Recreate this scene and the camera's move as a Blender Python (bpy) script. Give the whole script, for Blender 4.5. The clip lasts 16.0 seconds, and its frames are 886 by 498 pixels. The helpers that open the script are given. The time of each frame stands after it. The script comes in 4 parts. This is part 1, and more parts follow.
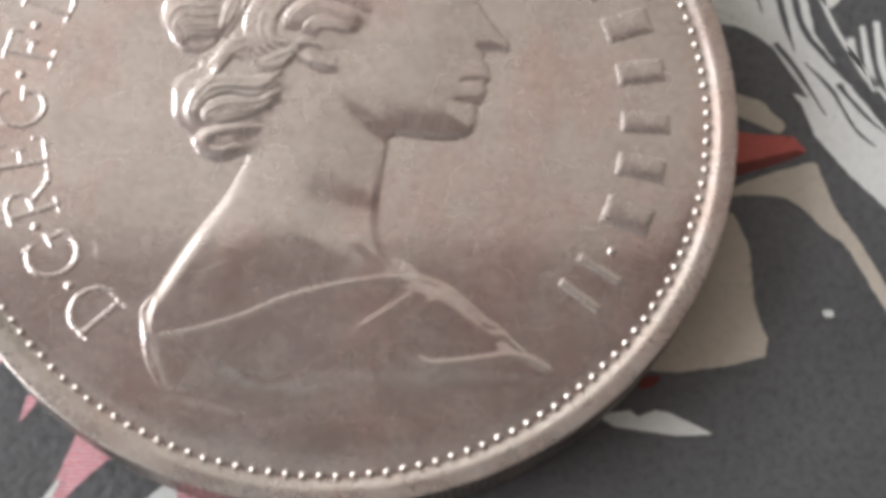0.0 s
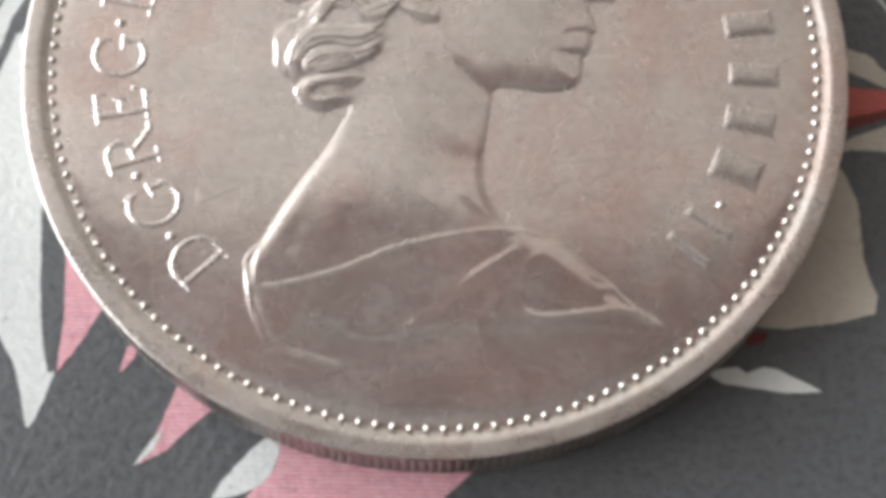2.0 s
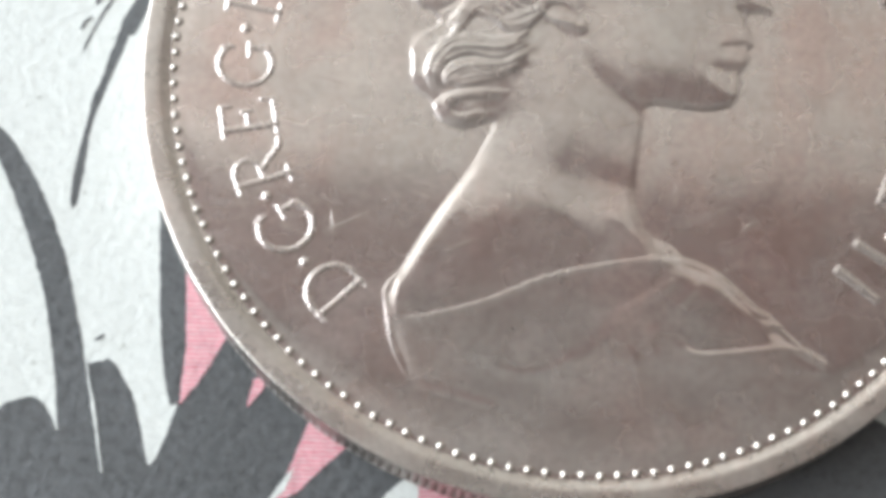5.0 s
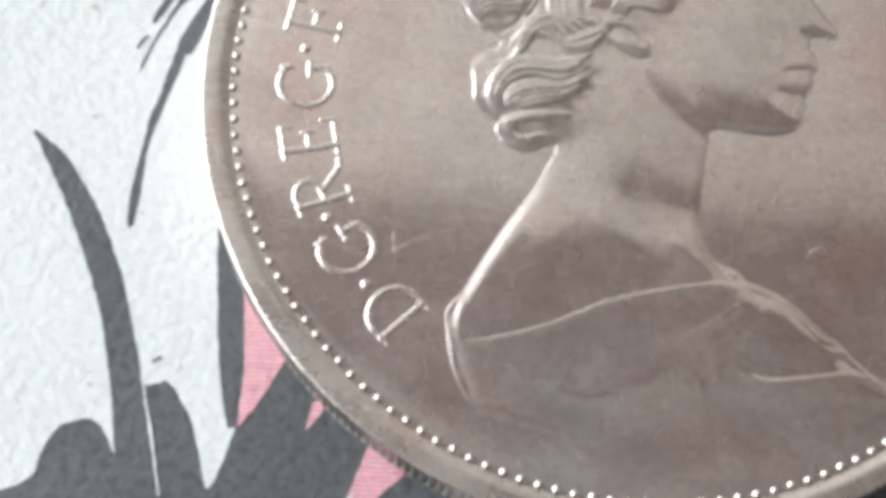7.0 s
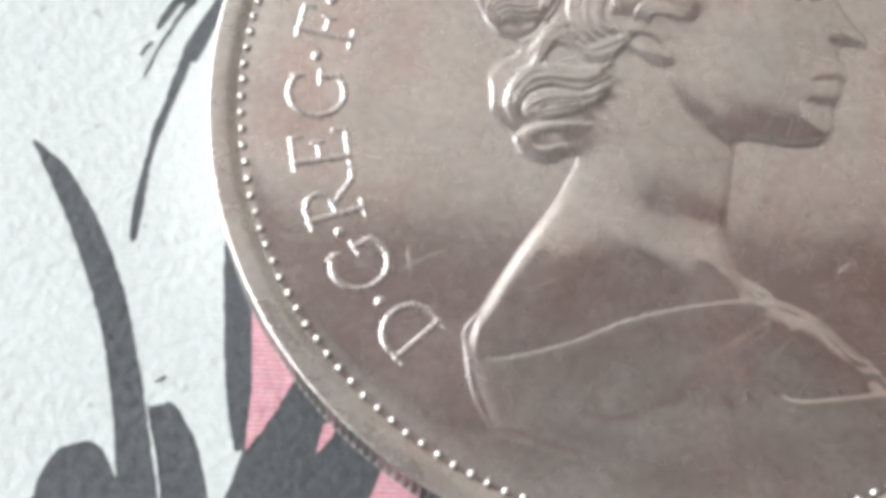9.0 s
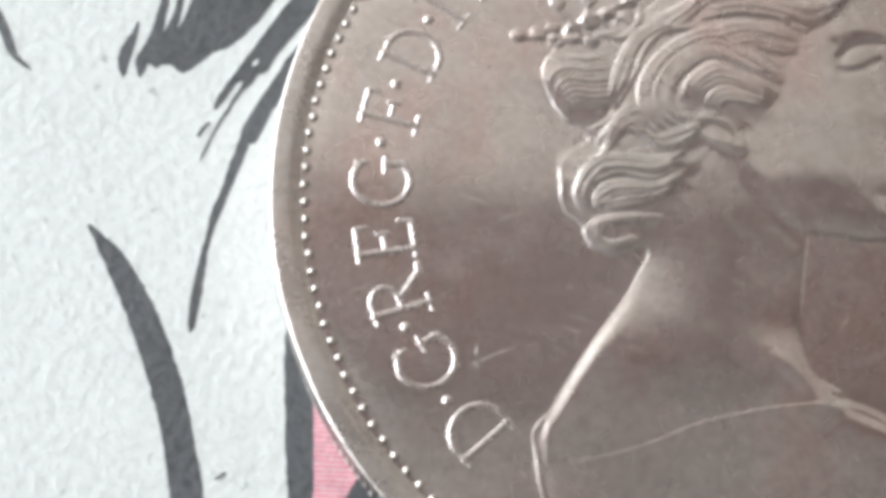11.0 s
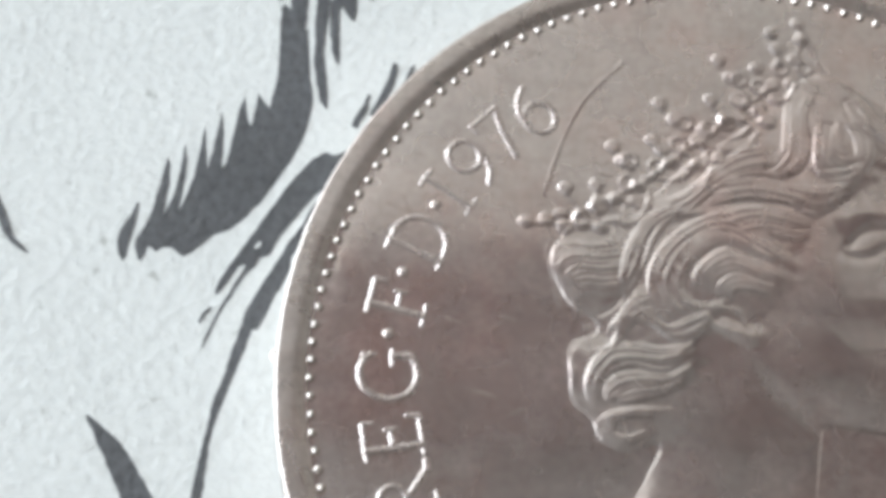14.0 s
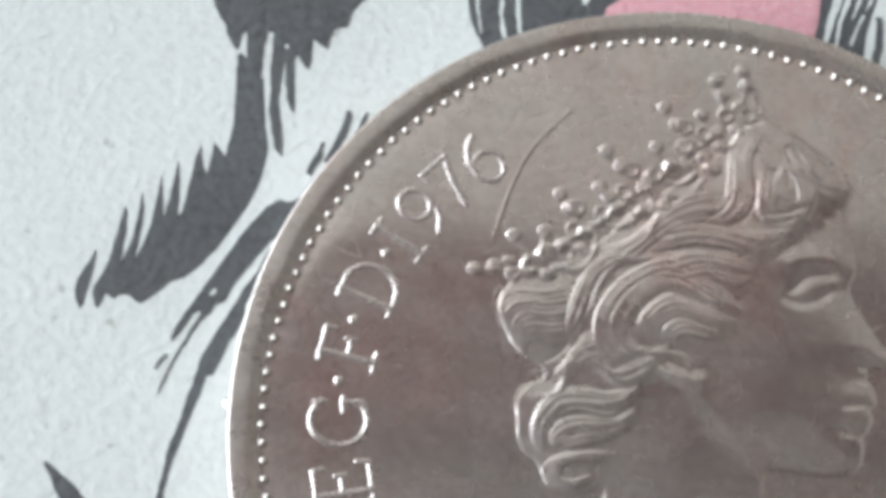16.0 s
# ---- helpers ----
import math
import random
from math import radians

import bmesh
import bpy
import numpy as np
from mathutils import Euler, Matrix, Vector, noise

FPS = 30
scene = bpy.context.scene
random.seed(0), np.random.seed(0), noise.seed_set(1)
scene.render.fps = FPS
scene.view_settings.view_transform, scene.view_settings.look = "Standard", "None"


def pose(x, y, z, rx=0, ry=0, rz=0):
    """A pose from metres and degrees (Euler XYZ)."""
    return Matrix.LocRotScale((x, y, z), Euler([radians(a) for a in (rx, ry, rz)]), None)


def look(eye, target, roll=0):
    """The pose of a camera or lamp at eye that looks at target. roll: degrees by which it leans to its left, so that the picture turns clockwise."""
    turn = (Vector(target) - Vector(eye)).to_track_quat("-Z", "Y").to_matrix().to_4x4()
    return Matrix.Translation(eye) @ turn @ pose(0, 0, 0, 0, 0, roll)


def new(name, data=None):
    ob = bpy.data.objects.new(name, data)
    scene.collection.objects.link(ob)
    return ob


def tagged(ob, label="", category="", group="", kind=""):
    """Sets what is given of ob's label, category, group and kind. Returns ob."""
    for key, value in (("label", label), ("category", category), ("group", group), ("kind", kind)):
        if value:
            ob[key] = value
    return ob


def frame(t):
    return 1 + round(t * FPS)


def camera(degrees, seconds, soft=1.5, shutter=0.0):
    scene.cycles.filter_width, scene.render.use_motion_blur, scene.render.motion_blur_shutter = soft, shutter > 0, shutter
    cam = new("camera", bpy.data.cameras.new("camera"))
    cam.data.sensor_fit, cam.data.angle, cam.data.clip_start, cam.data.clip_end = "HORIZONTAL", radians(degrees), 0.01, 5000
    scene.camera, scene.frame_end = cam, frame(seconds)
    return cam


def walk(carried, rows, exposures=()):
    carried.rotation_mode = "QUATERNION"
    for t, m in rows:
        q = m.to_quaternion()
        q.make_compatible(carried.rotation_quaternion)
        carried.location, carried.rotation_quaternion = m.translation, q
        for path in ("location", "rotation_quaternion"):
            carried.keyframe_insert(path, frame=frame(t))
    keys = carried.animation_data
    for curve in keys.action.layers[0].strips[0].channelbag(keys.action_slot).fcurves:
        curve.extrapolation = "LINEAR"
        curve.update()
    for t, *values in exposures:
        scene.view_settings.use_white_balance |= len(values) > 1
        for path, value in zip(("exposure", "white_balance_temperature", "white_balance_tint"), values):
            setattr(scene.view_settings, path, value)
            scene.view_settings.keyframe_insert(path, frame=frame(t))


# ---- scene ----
from mathutils.geometry import delaunay_2d_cdt

cam = camera(30.0, 16.0, soft=5.0)
# seconds; millimetres from the coin's middle on the page; degrees
ROWS = [
    (0, 3.11, -33.82, 75.16, 20.11, -1.71, 0.01),
    (0.5, 2.15, -34.64, 74.68, 20.28, -1.01, 0.30),
    (1, 1.17, -34.30, 73.90, 19.68, -1.18, 0.38),
    (1.5, 0.41, -34.58, 73.70, 19.82, -1.45, 0.39),
    (2, -0.57, -34.95, 73.40, 19.65, -1.04, 0.68),
    (2.5, -1.86, -35.06, 71.88, 19.85, -1.17, 0.95),
    (3, -4.00, -33.13, 72.36, 18.61, -1.73, 0.81),
    (3.5, -4.80, -33.16, 71.50, 18.87, -1.46, 1.03),
    (4, -5.88, -32.06, 71.21, 18.38, -1.59, 1.11),
    (4.5, -6.91, -30.92, 70.34, 18.08, -1.67, 1.27),
    (5, -8.05, -29.97, 69.76, 17.70, -2.07, 1.26),
    (5.2, -9.78, -29.01, 69.55, 17.23, -2.47, 1.09),
    (7.5, -10.85, -29.88, 68.50, 18.85, -2.10, 1.78),
    (8, -11.33, -29.47, 67.09, 19.03, -2.39, 1.57),
    (10.3, -14.41, -26.82, 66.06, 18.88, -3.15, 1.90),
    (10.5, -15.55, -25.22, 66.08, 18.44, -3.47, 1.89),
    (11, -15.18, -24.09, 66.00, 18.29, -3.25, 2.05),
    (11.5, -16.26, -24.70, 65.67, 19.67, -4.30, 1.90),
    (12, -16.10, -23.40, 65.42, 19.59, -4.09, 2.12),
    (12.5, -16.75, -22.72, 65.86, 18.82, -4.33, 1.87),
    (13, -16.35, -21.98, 66.03, 19.36, -4.04, 2.06),
    (13.5, -16.35, -20.08, 65.44, 19.97, -4.11, 1.75),
    (14, -17.18, -18.79, 66.36, 20.50, -4.46, 1.73),
    (14.5, -16.49, -19.19, 67.15, 20.73, -4.01, 1.67),
    (15, -16.80, -18.58, 67.86, 20.74, -4.39, 1.67),
    (15.5, -16.31, -17.98, 67.98, 20.65, -4.41, 1.74),
    (16, -15.52, -17.22, 68.63, 20.38, -4.55, 1.44),
]
EXPOSURES = [(0.0, 0.34, 6650, 14), (1.5, 0.43, 6480, 12), (2.5, 0.55, 6440, 11), (3.5, 0.70, 6400, 9), (5.0, 0.75, 6250, 8), (8.0, 0.70, 6220, 9), (11.0, 0.66, 6250, 10), (13.0, 0.58, 6170, 9), (14.0, 0.5, 6120, 9), (16.0, 0.43, 6050, 8)]
walk(cam, [(t, pose(x / 1000, y / 1000, z / 1000, rx, ry, rz)) for t, x, y, z, rx, ry, rz in ROWS], EXPOSURES)

# ---- world and light: an overcast day through one large window ----
world = bpy.data.worlds.new("world")
scene.world = world
world.use_nodes = True
wn = world.node_tree
sky = wn.nodes.new("ShaderNodeTexSky")
sky.sky_type = "NISHITA"
sky.sun_disc = False
sky.sun_elevation, sky.sun_rotation = radians(35), radians(250)
wn.nodes["Background"].inputs["Strength"].default_value = 0.08
wn.links.new(sky.outputs["Color"], wn.nodes["Background"].inputs["Color"])
sun = new("sun", bpy.data.lights.new("sun", "SUN"))
sun.data.energy, sun.data.angle, sun.data.color = 0.8, radians(15), (1.0, 0.96, 0.9)
sun.matrix_world = look((-3, 1.5, 3), (0, 0, 0))
# the sky's light in the window's opening
WIN_Y0, WIN_Y1, WIN_Z0, WIN_Z1, WALL_W = -1.0, 2.1, 0.02, 1.58, -2.0
daylight = new("window_daylight", bpy.data.lights.new("window_daylight", "AREA"))
daylight.data.shape, daylight.data.size, daylight.data.size_y = "RECTANGLE", WIN_Y1 - WIN_Y0, WIN_Z1 - WIN_Z0
daylight.data.energy, daylight.data.color = 96.0, (0.93, 0.97, 1.0)
daylight.matrix_world = look((WALL_W - 0.02, (WIN_Y0 + WIN_Y1) / 2, (WIN_Z0 + WIN_Z1) / 2), (0.5, (WIN_Y0 + WIN_Y1) / 2, (WIN_Z0 + WIN_Z1) / 2))

# ---- materials ----


def material(name):
    m = bpy.data.materials.new(name)
    m.use_nodes = True
    return m, m.node_tree, m.node_tree.nodes["Principled BSDF"]


def node(nt, kind, **inputs):
    n = nt.nodes.new(kind)
    for k, v in inputs.items():
        n.inputs[k.replace("_", " ")].default_value = v
    return n


def coords(nt, scale=(1, 1, 1)):
    c = nt.nodes.new("ShaderNodeTexCoord")
    mp = nt.nodes.new("ShaderNodeMapping")
    mp.inputs["Scale"].default_value = scale
    nt.links.new(c.outputs["Object"], mp.inputs["Vector"])
    return mp.outputs["Vector"]


def noise_tex(nt, vec, scale, detail=4.0, rough=0.55):
    n = node(nt, "ShaderNodeTexNoise", Scale=scale, Detail=detail, Roughness=rough)
    nt.links.new(vec, n.inputs["Vector"])
    return n.outputs["Fac"]


def ramp(nt, fac, stops):
    r = nt.nodes.new("ShaderNodeValToRGB")
    while len(r.color_ramp.elements) < len(stops):
        r.color_ramp.elements.new(0.5)
    for e, (p, c) in zip(r.color_ramp.elements, stops):
        e.position, e.color = p, (*c, 1)
    nt.links.new(fac, r.inputs["Fac"])
    return r.outputs["Color"]


def multiply(nt, a, b, fac=1.0):
    m = nt.nodes.new("ShaderNodeMix")
    m.data_type, m.blend_type = "RGBA", "MULTIPLY"
    m.inputs["Factor"].default_value = fac
    nt.links.new(a, m.inputs[6])
    nt.links.new(b, m.inputs[7])
    return m.outputs[2]


def to_range(nt, fac, lo, hi):
    m = node(nt, "ShaderNodeMapRange")
    m.inputs["To Min"].default_value, m.inputs["To Max"].default_value = lo, hi
    m.inputs["From Min"].default_value, m.inputs["From Max"].default_value = 0.3, 0.7
    nt.links.new(fac, m.inputs["Value"])
    return m.outputs["Result"]


def bump(nt, bsdf, fac, strength, distance, after=None):
    b = node(nt, "ShaderNodeBump", Strength=strength, Distance=distance)
    nt.links.new(fac, b.inputs["Height"])
    if after:
        nt.links.new(after, b.inputs["Normal"])
    nt.links.new(b.outputs["Normal"], bsdf.inputs["Normal"])
    return b.outputs["Normal"]


def metal(name, tint, rough, scratch):
    m, nt, p = material(name)
    v = coords(nt)
    p.inputs["Metallic"].default_value = 1.0
    stains = noise_tex(nt, v, 260, 5, 0.6)
    grain = noise_tex(nt, v, 3000, 3, 0.6)
    c1 = ramp(nt, stains, [(0.3, [0.88 * t for t in tint]), (0.55, tint), (0.75, [min(1, 1.05 * t) for t in tint])])
    c2 = ramp(nt, grain, [(0.25, (0.84, 0.83, 0.82)), (0.58, (1, 1, 1)), (0.8, (1.06, 1.06, 1.06))])
    tarnish = noise_tex(nt, coords(nt, (1, 0.7, 1)), 170, 6, 0.65)
    c3 = ramp(nt, tarnish, [(0.34, (0.98, 1.02, 1.03)), (0.52, (1.0, 1.0, 1.0)), (0.66, (0.975, 0.88, 0.865))])
    wiped = noise_tex(nt, coords(nt, (0.25, 1.6, 1)), 900, 4, 0.6)
    c4 = ramp(nt, wiped, [(0.3, (0.965, 0.965, 0.965)), (0.62, (1.02, 1.02, 1.02))])
    nt.links.new(multiply(nt, multiply(nt, multiply(nt, c1, c2), c3), c4), p.inputs["Base Color"])
    nt.links.new(to_range(nt, noise_tex(nt, v, 420, 6, 0.65), rough * 0.6, rough * 1.9), p.inputs["Roughness"])
    fine = noise_tex(nt, coords(nt, (1, 0.12, 1)), 5200, 3, 0.6)
    first = bump(nt, p, fine, scratch, 0.00002)
    last = bump(nt, p, noise_tex(nt, v, 700, 3, 0.5), scratch * 0.6, 0.00006, first)
    # stray hairline scratches, each set in its own direction
    for k, turn in enumerate((17, 68, 112, 155)):
        c = nt.nodes.new("ShaderNodeTexCoord")
        spin, mp = nt.nodes.new("ShaderNodeMapping"), nt.nodes.new("ShaderNodeMapping")
        spin.inputs["Rotation"].default_value = (0, 0, radians(turn))
        spin.inputs["Location"].default_value = (0.013 * k, 0.007 * k, 0)
        mp.inputs["Scale"].default_value = (260, 3600, 1)
        nt.links.new(c.outputs["Object"], spin.inputs["Vector"])
        nt.links.new(spin.outputs["Vector"], mp.inputs["Vector"])
        n = noise_tex(nt, mp.outputs["Vector"], 1.0, 1.0, 0.5)
        thin = ramp(nt, n, [(0.72, (0, 0, 0)), (0.78, (1, 1, 1))])
        last = bump(nt, p, thin, 0.22, 0.000012, last)
    # handling has matted part of the polish
    matt = node(nt, "ShaderNodeBsdfPrincipled", Metallic=1.0, Roughness=0.4)
    nt.links.new(p.inputs["Base Color"].links[0].from_socket, matt.inputs["Base Color"])
    nt.links.new(last, matt.inputs["Normal"])
    worn = nt.nodes.new("ShaderNodeMixShader")
    nt.links.new(to_range(nt, noise_tex(nt, v, 330, 5, 0.6), 0.14, 0.36), worn.inputs["Fac"])
    nt.links.new(p.outputs["BSDF"], worn.inputs[1])
    nt.links.new(matt.outputs["BSDF"], worn.inputs[2])
    nt.links.new(worn.outputs["Shader"], nt.nodes["Material Output"].inputs["Surface"])
    return m


SILVER = metal("worn_cupronickel", (0.70, 0.63, 0.592), 0.07, 0.05)
SILVER_RELIEF = metal("rubbed_cupronickel_relief", (0.69, 0.622, 0.585), 0.095, 0.06)
SILVER_LETTER = metal("handled_cupronickel_lettering", (0.66, 0.595, 0.56), 0.2, 0.08)
SILVER_RIM = metal("rubbed_cupronickel_rim", (0.66, 0.60, 0.555), 0.24, 0.2)
# edge tint darkened so the side throws less window light onto the page
SILVER_EDGE = metal("dimmed_cupronickel_edge", (0.50, 0.465, 0.435), 0.42, 0.25)
SILVER_BEAD = metal("bright_cupronickel", (0.66, 0.61, 0.565), 0.16, 0.05)


def printed(name, colour, rough, mottle, weave=0.0, gloss=0.35):
    """Ink or bare newsprint: fibres, specks and a faint tooth."""
    m, nt, p = material(name)
    v = coords(nt)
    broad = ramp(nt, noise_tex(nt, v, 120, 4), [(0.3, [c * (1 - mottle) for c in colour]), (0.7, colour)])
    fibre = noise_tex(nt, v, 2300, 4, 0.65)
    fine = ramp(nt, fibre, [(0.28, (1 - 1.6 * mottle,) * 3), (0.5, (1, 1, 1)), (0.8, (1 + mottle,) * 3)])
    specks = ramp(nt, noise_tex(nt, v, 1300, 2, 0.5), [(0.24, (0.72, 0.72, 0.70)), (0.32, (1, 1, 1))])
    col = multiply(nt, multiply(nt, broad, fine), specks)
    if weave:
        w = nt.nodes.new("ShaderNodeTexWave")
        w.bands_direction = "Y"
        w.inputs["Scale"].default_value, w.inputs["Distortion"].default_value = 1600, 2.2
        w.inputs["Detail"].default_value, w.inputs["Detail Scale"].default_value = 1, 3
        nt.links.new(coords(nt, (0.6, 1, 1)), w.inputs["Vector"])
        dots = ramp(nt, w.outputs["Fac"], [(0.15, (1, 1, 1)), (0.8, (1.02, 1 + 6 * weave, 1 + 5 * weave))])
        col = multiply(nt, col, dots)
    nt.links.new(col, p.inputs["Base Color"])
    p.inputs["Roughness"].default_value = rough
    p.inputs["Specular IOR Level"].default_value = gloss
    first = bump(nt, p, fibre, 0.8, 0.0001)
    bump(nt, p, noise_tex(nt, v, 1100, 3), 0.32, 0.00014, first)
    return m


PAPER = printed("newsprint", (0.685, 0.705, 0.68), 0.8, 0.06)
INK = printed("black_ink", (0.088, 0.092, 0.097), 0.5, 0.3, gloss=0.75)
PINK = printed("pink_ink", (0.70, 0.25, 0.29), 0.8, 0.10, 0.16)
RED = printed("red_ink", (0.50, 0.12, 0.10), 0.7, 0.10)
DARK_RED = printed("dark_red_ink", (0.17, 0.04, 0.035), 0.7, 0.10)
BUFF = printed("buff_ink", (0.52, 0.47, 0.40), 0.8, 0.08)


def plain(name, colour, rough, scale, amount):
    m, nt, p = material(name)
    v = coords(nt)
    a = ramp(nt, noise_tex(nt, v, scale, 5), [(0.3, [c * (1 - amount) for c in colour]), (0.7, colour)])
    nt.links.new(a, p.inputs["Base Color"])
    p.inputs["Roughness"].default_value = rough
    bump(nt, p, noise_tex(nt, v, scale * 20, 3), 0.1, 0.002)
    return m


PLASTER = plain("white_plaster", (0.80, 0.79, 0.76), 0.9, 3, 0.05)
CEILING_PAINT = plain("dull_white_ceiling_paint", (0.72, 0.70, 0.665), 0.9, 3, 0.05)
# unseen walls, darkened so relief slopes that face them reflect dark
EAST_WALL = plain("brown_grey_reflected_wall", (0.30, 0.28, 0.26), 0.9, 3, 0.1)
BACK_WALL = plain("brown_reflected_wall", (0.20, 0.17, 0.15), 0.9, 3, 0.1)
# grey of the unseen overhead area mirrored as the field's dark part
DARK_REFLECTED = plain("dark_reflection_grey", (0.37, 0.354, 0.343), 0.8, 4, 0.1)
RED_REFLECTED = plain("reddish_reflection_brown", (0.255, 0.195, 0.19), 0.7, 8, 0.15)
WOOD = plain("table_wood", (0.30, 0.19, 0.11), 0.5, 9, 0.3)
FLOOR = plain("floor_wood", (0.26, 0.17, 0.10), 0.6, 5, 0.3)
FRAME_PAINT = plain("white_gloss_paint", (0.8, 0.8, 0.79), 0.4, 4, 0.03)

# ---- builders ----


def mesh_object(name, bm, mat, parent=None, label="", smooth=False):
    me = bpy.data.meshes.new(name)
    bm.normal_update()
    bm.to_mesh(me)
    bm.free()
    me.materials.append(mat)
    if smooth:
        me.shade_smooth()
    ob = new(name, me)
    if parent:
        ob.parent = parent
    return tagged(ob, label)


def part(name, bm, mat, parent, label="", smooth=False):
    return mesh_object(name, bm, mat, parent, label, smooth)


def box(bm, lo, hi):
    r = bmesh.ops.create_cube(bm, size=1.0)
    for v in r["verts"]:
        v.co = Vector([lo[i] + (v.co[i] + 0.5) * (hi[i] - lo[i]) for i in range(3)])
    return r["verts"]


def thing(name, label, category, group="", kind=""):
    return tagged(new(name), label, category, group, kind)


def pairs(text):
    return [tuple(float(c) for c in p.split(",")) for p in text.split()]


def spline(points, steps=8, closed=False):
    """A smooth line through the points (Catmull-Rom)."""
    p = [np.array(q, float) for q in points]
    n = len(p)
    out = []
    for i in range(n if closed else n - 1):
        a, b = p[i], p[(i + 1) % n]
        z = p[(i - 1) % n] if closed or i else 2 * a - b
        c = p[(i + 2) % n] if closed or i + 2 < n else 2 * b - a
        for k in range(steps):
            t = k / steps
            out.append(0.5 * ((2 * a) + (b - z) * t + (2 * z - 5 * a + 4 * b - c) * t * t + (3 * a - z - 3 * b + c) * t ** 3))
    if not closed:
        out.append(p[-1])
    return np.array(out)


# ---- room: closes the place round the table ----
FLOOR_Z, CEIL_Z, X1, Y0, Y1 = -0.76, 1.65, 1.5, -1.7, 2.4


def slab(name, lo, hi, mat, label):
    bm = bmesh.new()
    box(bm, lo, hi)
    return tagged(mesh_object(name, bm, mat), label, name.split("_")[0], kind="structure")


slab("floor", (WALL_W - 0.2, Y0 - 0.2, FLOOR_Z - 0.1), (X1 + 0.2, Y1 + 0.2, FLOOR_Z), FLOOR, "brown wooden floor of the room")
slab("wall_north", (WALL_W, Y1, FLOOR_Z), (X1, Y1 + 0.15, CEIL_Z), PLASTER, "plain white plastered wall")
slab("wall_south", (WALL_W, Y0 - 0.15, FLOOR_Z), (X1, Y0, CEIL_Z), BACK_WALL, "unseen dark brown wall, kept dark for the relief's near-side reflections")
slab("wall_east", (X1, Y0 - 0.15, FLOOR_Z), (X1 + 0.15, Y1 + 0.15, CEIL_Z), EAST_WALL, "unseen brown-grey wall, kept dark for the relief's right-hand reflections")
bm = bmesh.new()
box(bm, (WALL_W - 0.15, Y0 - 0.15, FLOOR_Z), (WALL_W, WIN_Y0, CEIL_Z))
box(bm, (WALL_W - 0.15, WIN_Y1, FLOOR_Z), (WALL_W, Y1 + 0.15, CEIL_Z))
box(bm, (WALL_W - 0.15, WIN_Y0, FLOOR_Z), (WALL_W, WIN_Y1, WIN_Z0))
box(bm, (WALL_W - 0.15, WIN_Y0, WIN_Z1), (WALL_W, WIN_Y1, CEIL_Z))
tagged(mesh_object("wall_west", bm, PLASTER), "white plastered wall with a large window opening", "wall", kind="structure")
EDGE_Y = 0.615
slab("ceiling", (WALL_W - 0.15, EDGE_Y, CEIL_Z), (X1 + 0.15, Y1 + 0.15, CEIL_Z + 0.1), CEILING_PAINT, "white plastered ceiling, bright with daylight")
# added out of view: the coin's field mirrors it as its dark zone
slab("ceiling_lower", (WALL_W - 0.15, Y0 - 0.15, CEIL_Z - 0.02), (X1 + 0.15, EDGE_Y, CEIL_Z + 0.1), DARK_REFLECTED, "unseen dim grey ceiling half, added for the coin's dark reflection")
# strip added overhead only to redden the reflection below its bright edge
slab("trim_beam", (WALL_W, 0.41, CEIL_Z - 0.06), (X1, 0.59, CEIL_Z - 0.0201), RED_REFLECTED, "unseen dull reddish strip, added for the coin's reddish reflection")
win = tagged(new("window_1"), "large white framed window with daylight", "window", kind="structure")
FX0, FX1 = WALL_W - 0.11, WALL_W - 0.05
for lo, hi, nm in (((WIN_Y0, WIN_Z0), (WIN_Y1, WIN_Z0 + 0.05), "window_sill"), ((WIN_Y0, WIN_Z1 - 0.05), (WIN_Y1, WIN_Z1), "window_frame"),
                   ((WIN_Y0, WIN_Z0 + 0.05), (WIN_Y0 + 0.05, WIN_Z1 - 0.05), "window_frame"), ((WIN_Y1 - 0.05, WIN_Z0 + 0.05), (WIN_Y1, WIN_Z1 - 0.05), "window_frame")):
    bm = bmesh.new()
    box(bm, (FX0, lo[0], lo[1]), (FX1, hi[0], hi[1]))
    part(nm, bm, FRAME_PAINT, win)

# table
table = thing("table", "plain brown wooden table under a printed page", "table")
bm = bmesh.new()
box(bm, (-0.5, -0.35, -0.0304), (0.6, 0.45, -0.0004))
bmesh.ops.bevel(bm, geom=bm.edges[:], offset=0.004, segments=2, affect="EDGES")
part("tabletop", bm, WOOD, table)
for x, y in ((-0.45, -0.3), (0.55, -0.3), (-0.45, 0.4), (0.55, 0.4)):
    bm = bmesh.new()
    box(bm, (x - 0.03, y - 0.03, FLOOR_Z), (x + 0.03, y + 0.03, -0.0304))
    part("leg", bm, WOOD, table)

# ---- the printed page ----
MM = 0.001
page = thing("printed_page", "creamy newsprint comic page with black, pink and red printing", "page")
bm = bmesh.new()
box(bm, (-0.11, -0.12, -0.0004), (0.09, 0.14, 0.0))
part("sheet", bm, PAPER, page)


def ragged(line, amount, seed):
    """The hand-inked edge is not quite smooth."""
    out = []
    for i, q in enumerate(line):
        n = noise.noise_vector((q[0] * 2.3 + seed, q[1] * 2.3, seed))
        f = noise.noise_vector((q[0] * 9 + seed, q[1] * 9, seed)) + 0.6 * noise.noise_vector((q[0] * 21 + seed, q[1] * 21, seed))
        out.append((q[0] + amount * (n[0] + 0.6 * f[0]), q[1] + amount * (n[1] + 0.6 * f[1])))
    return out


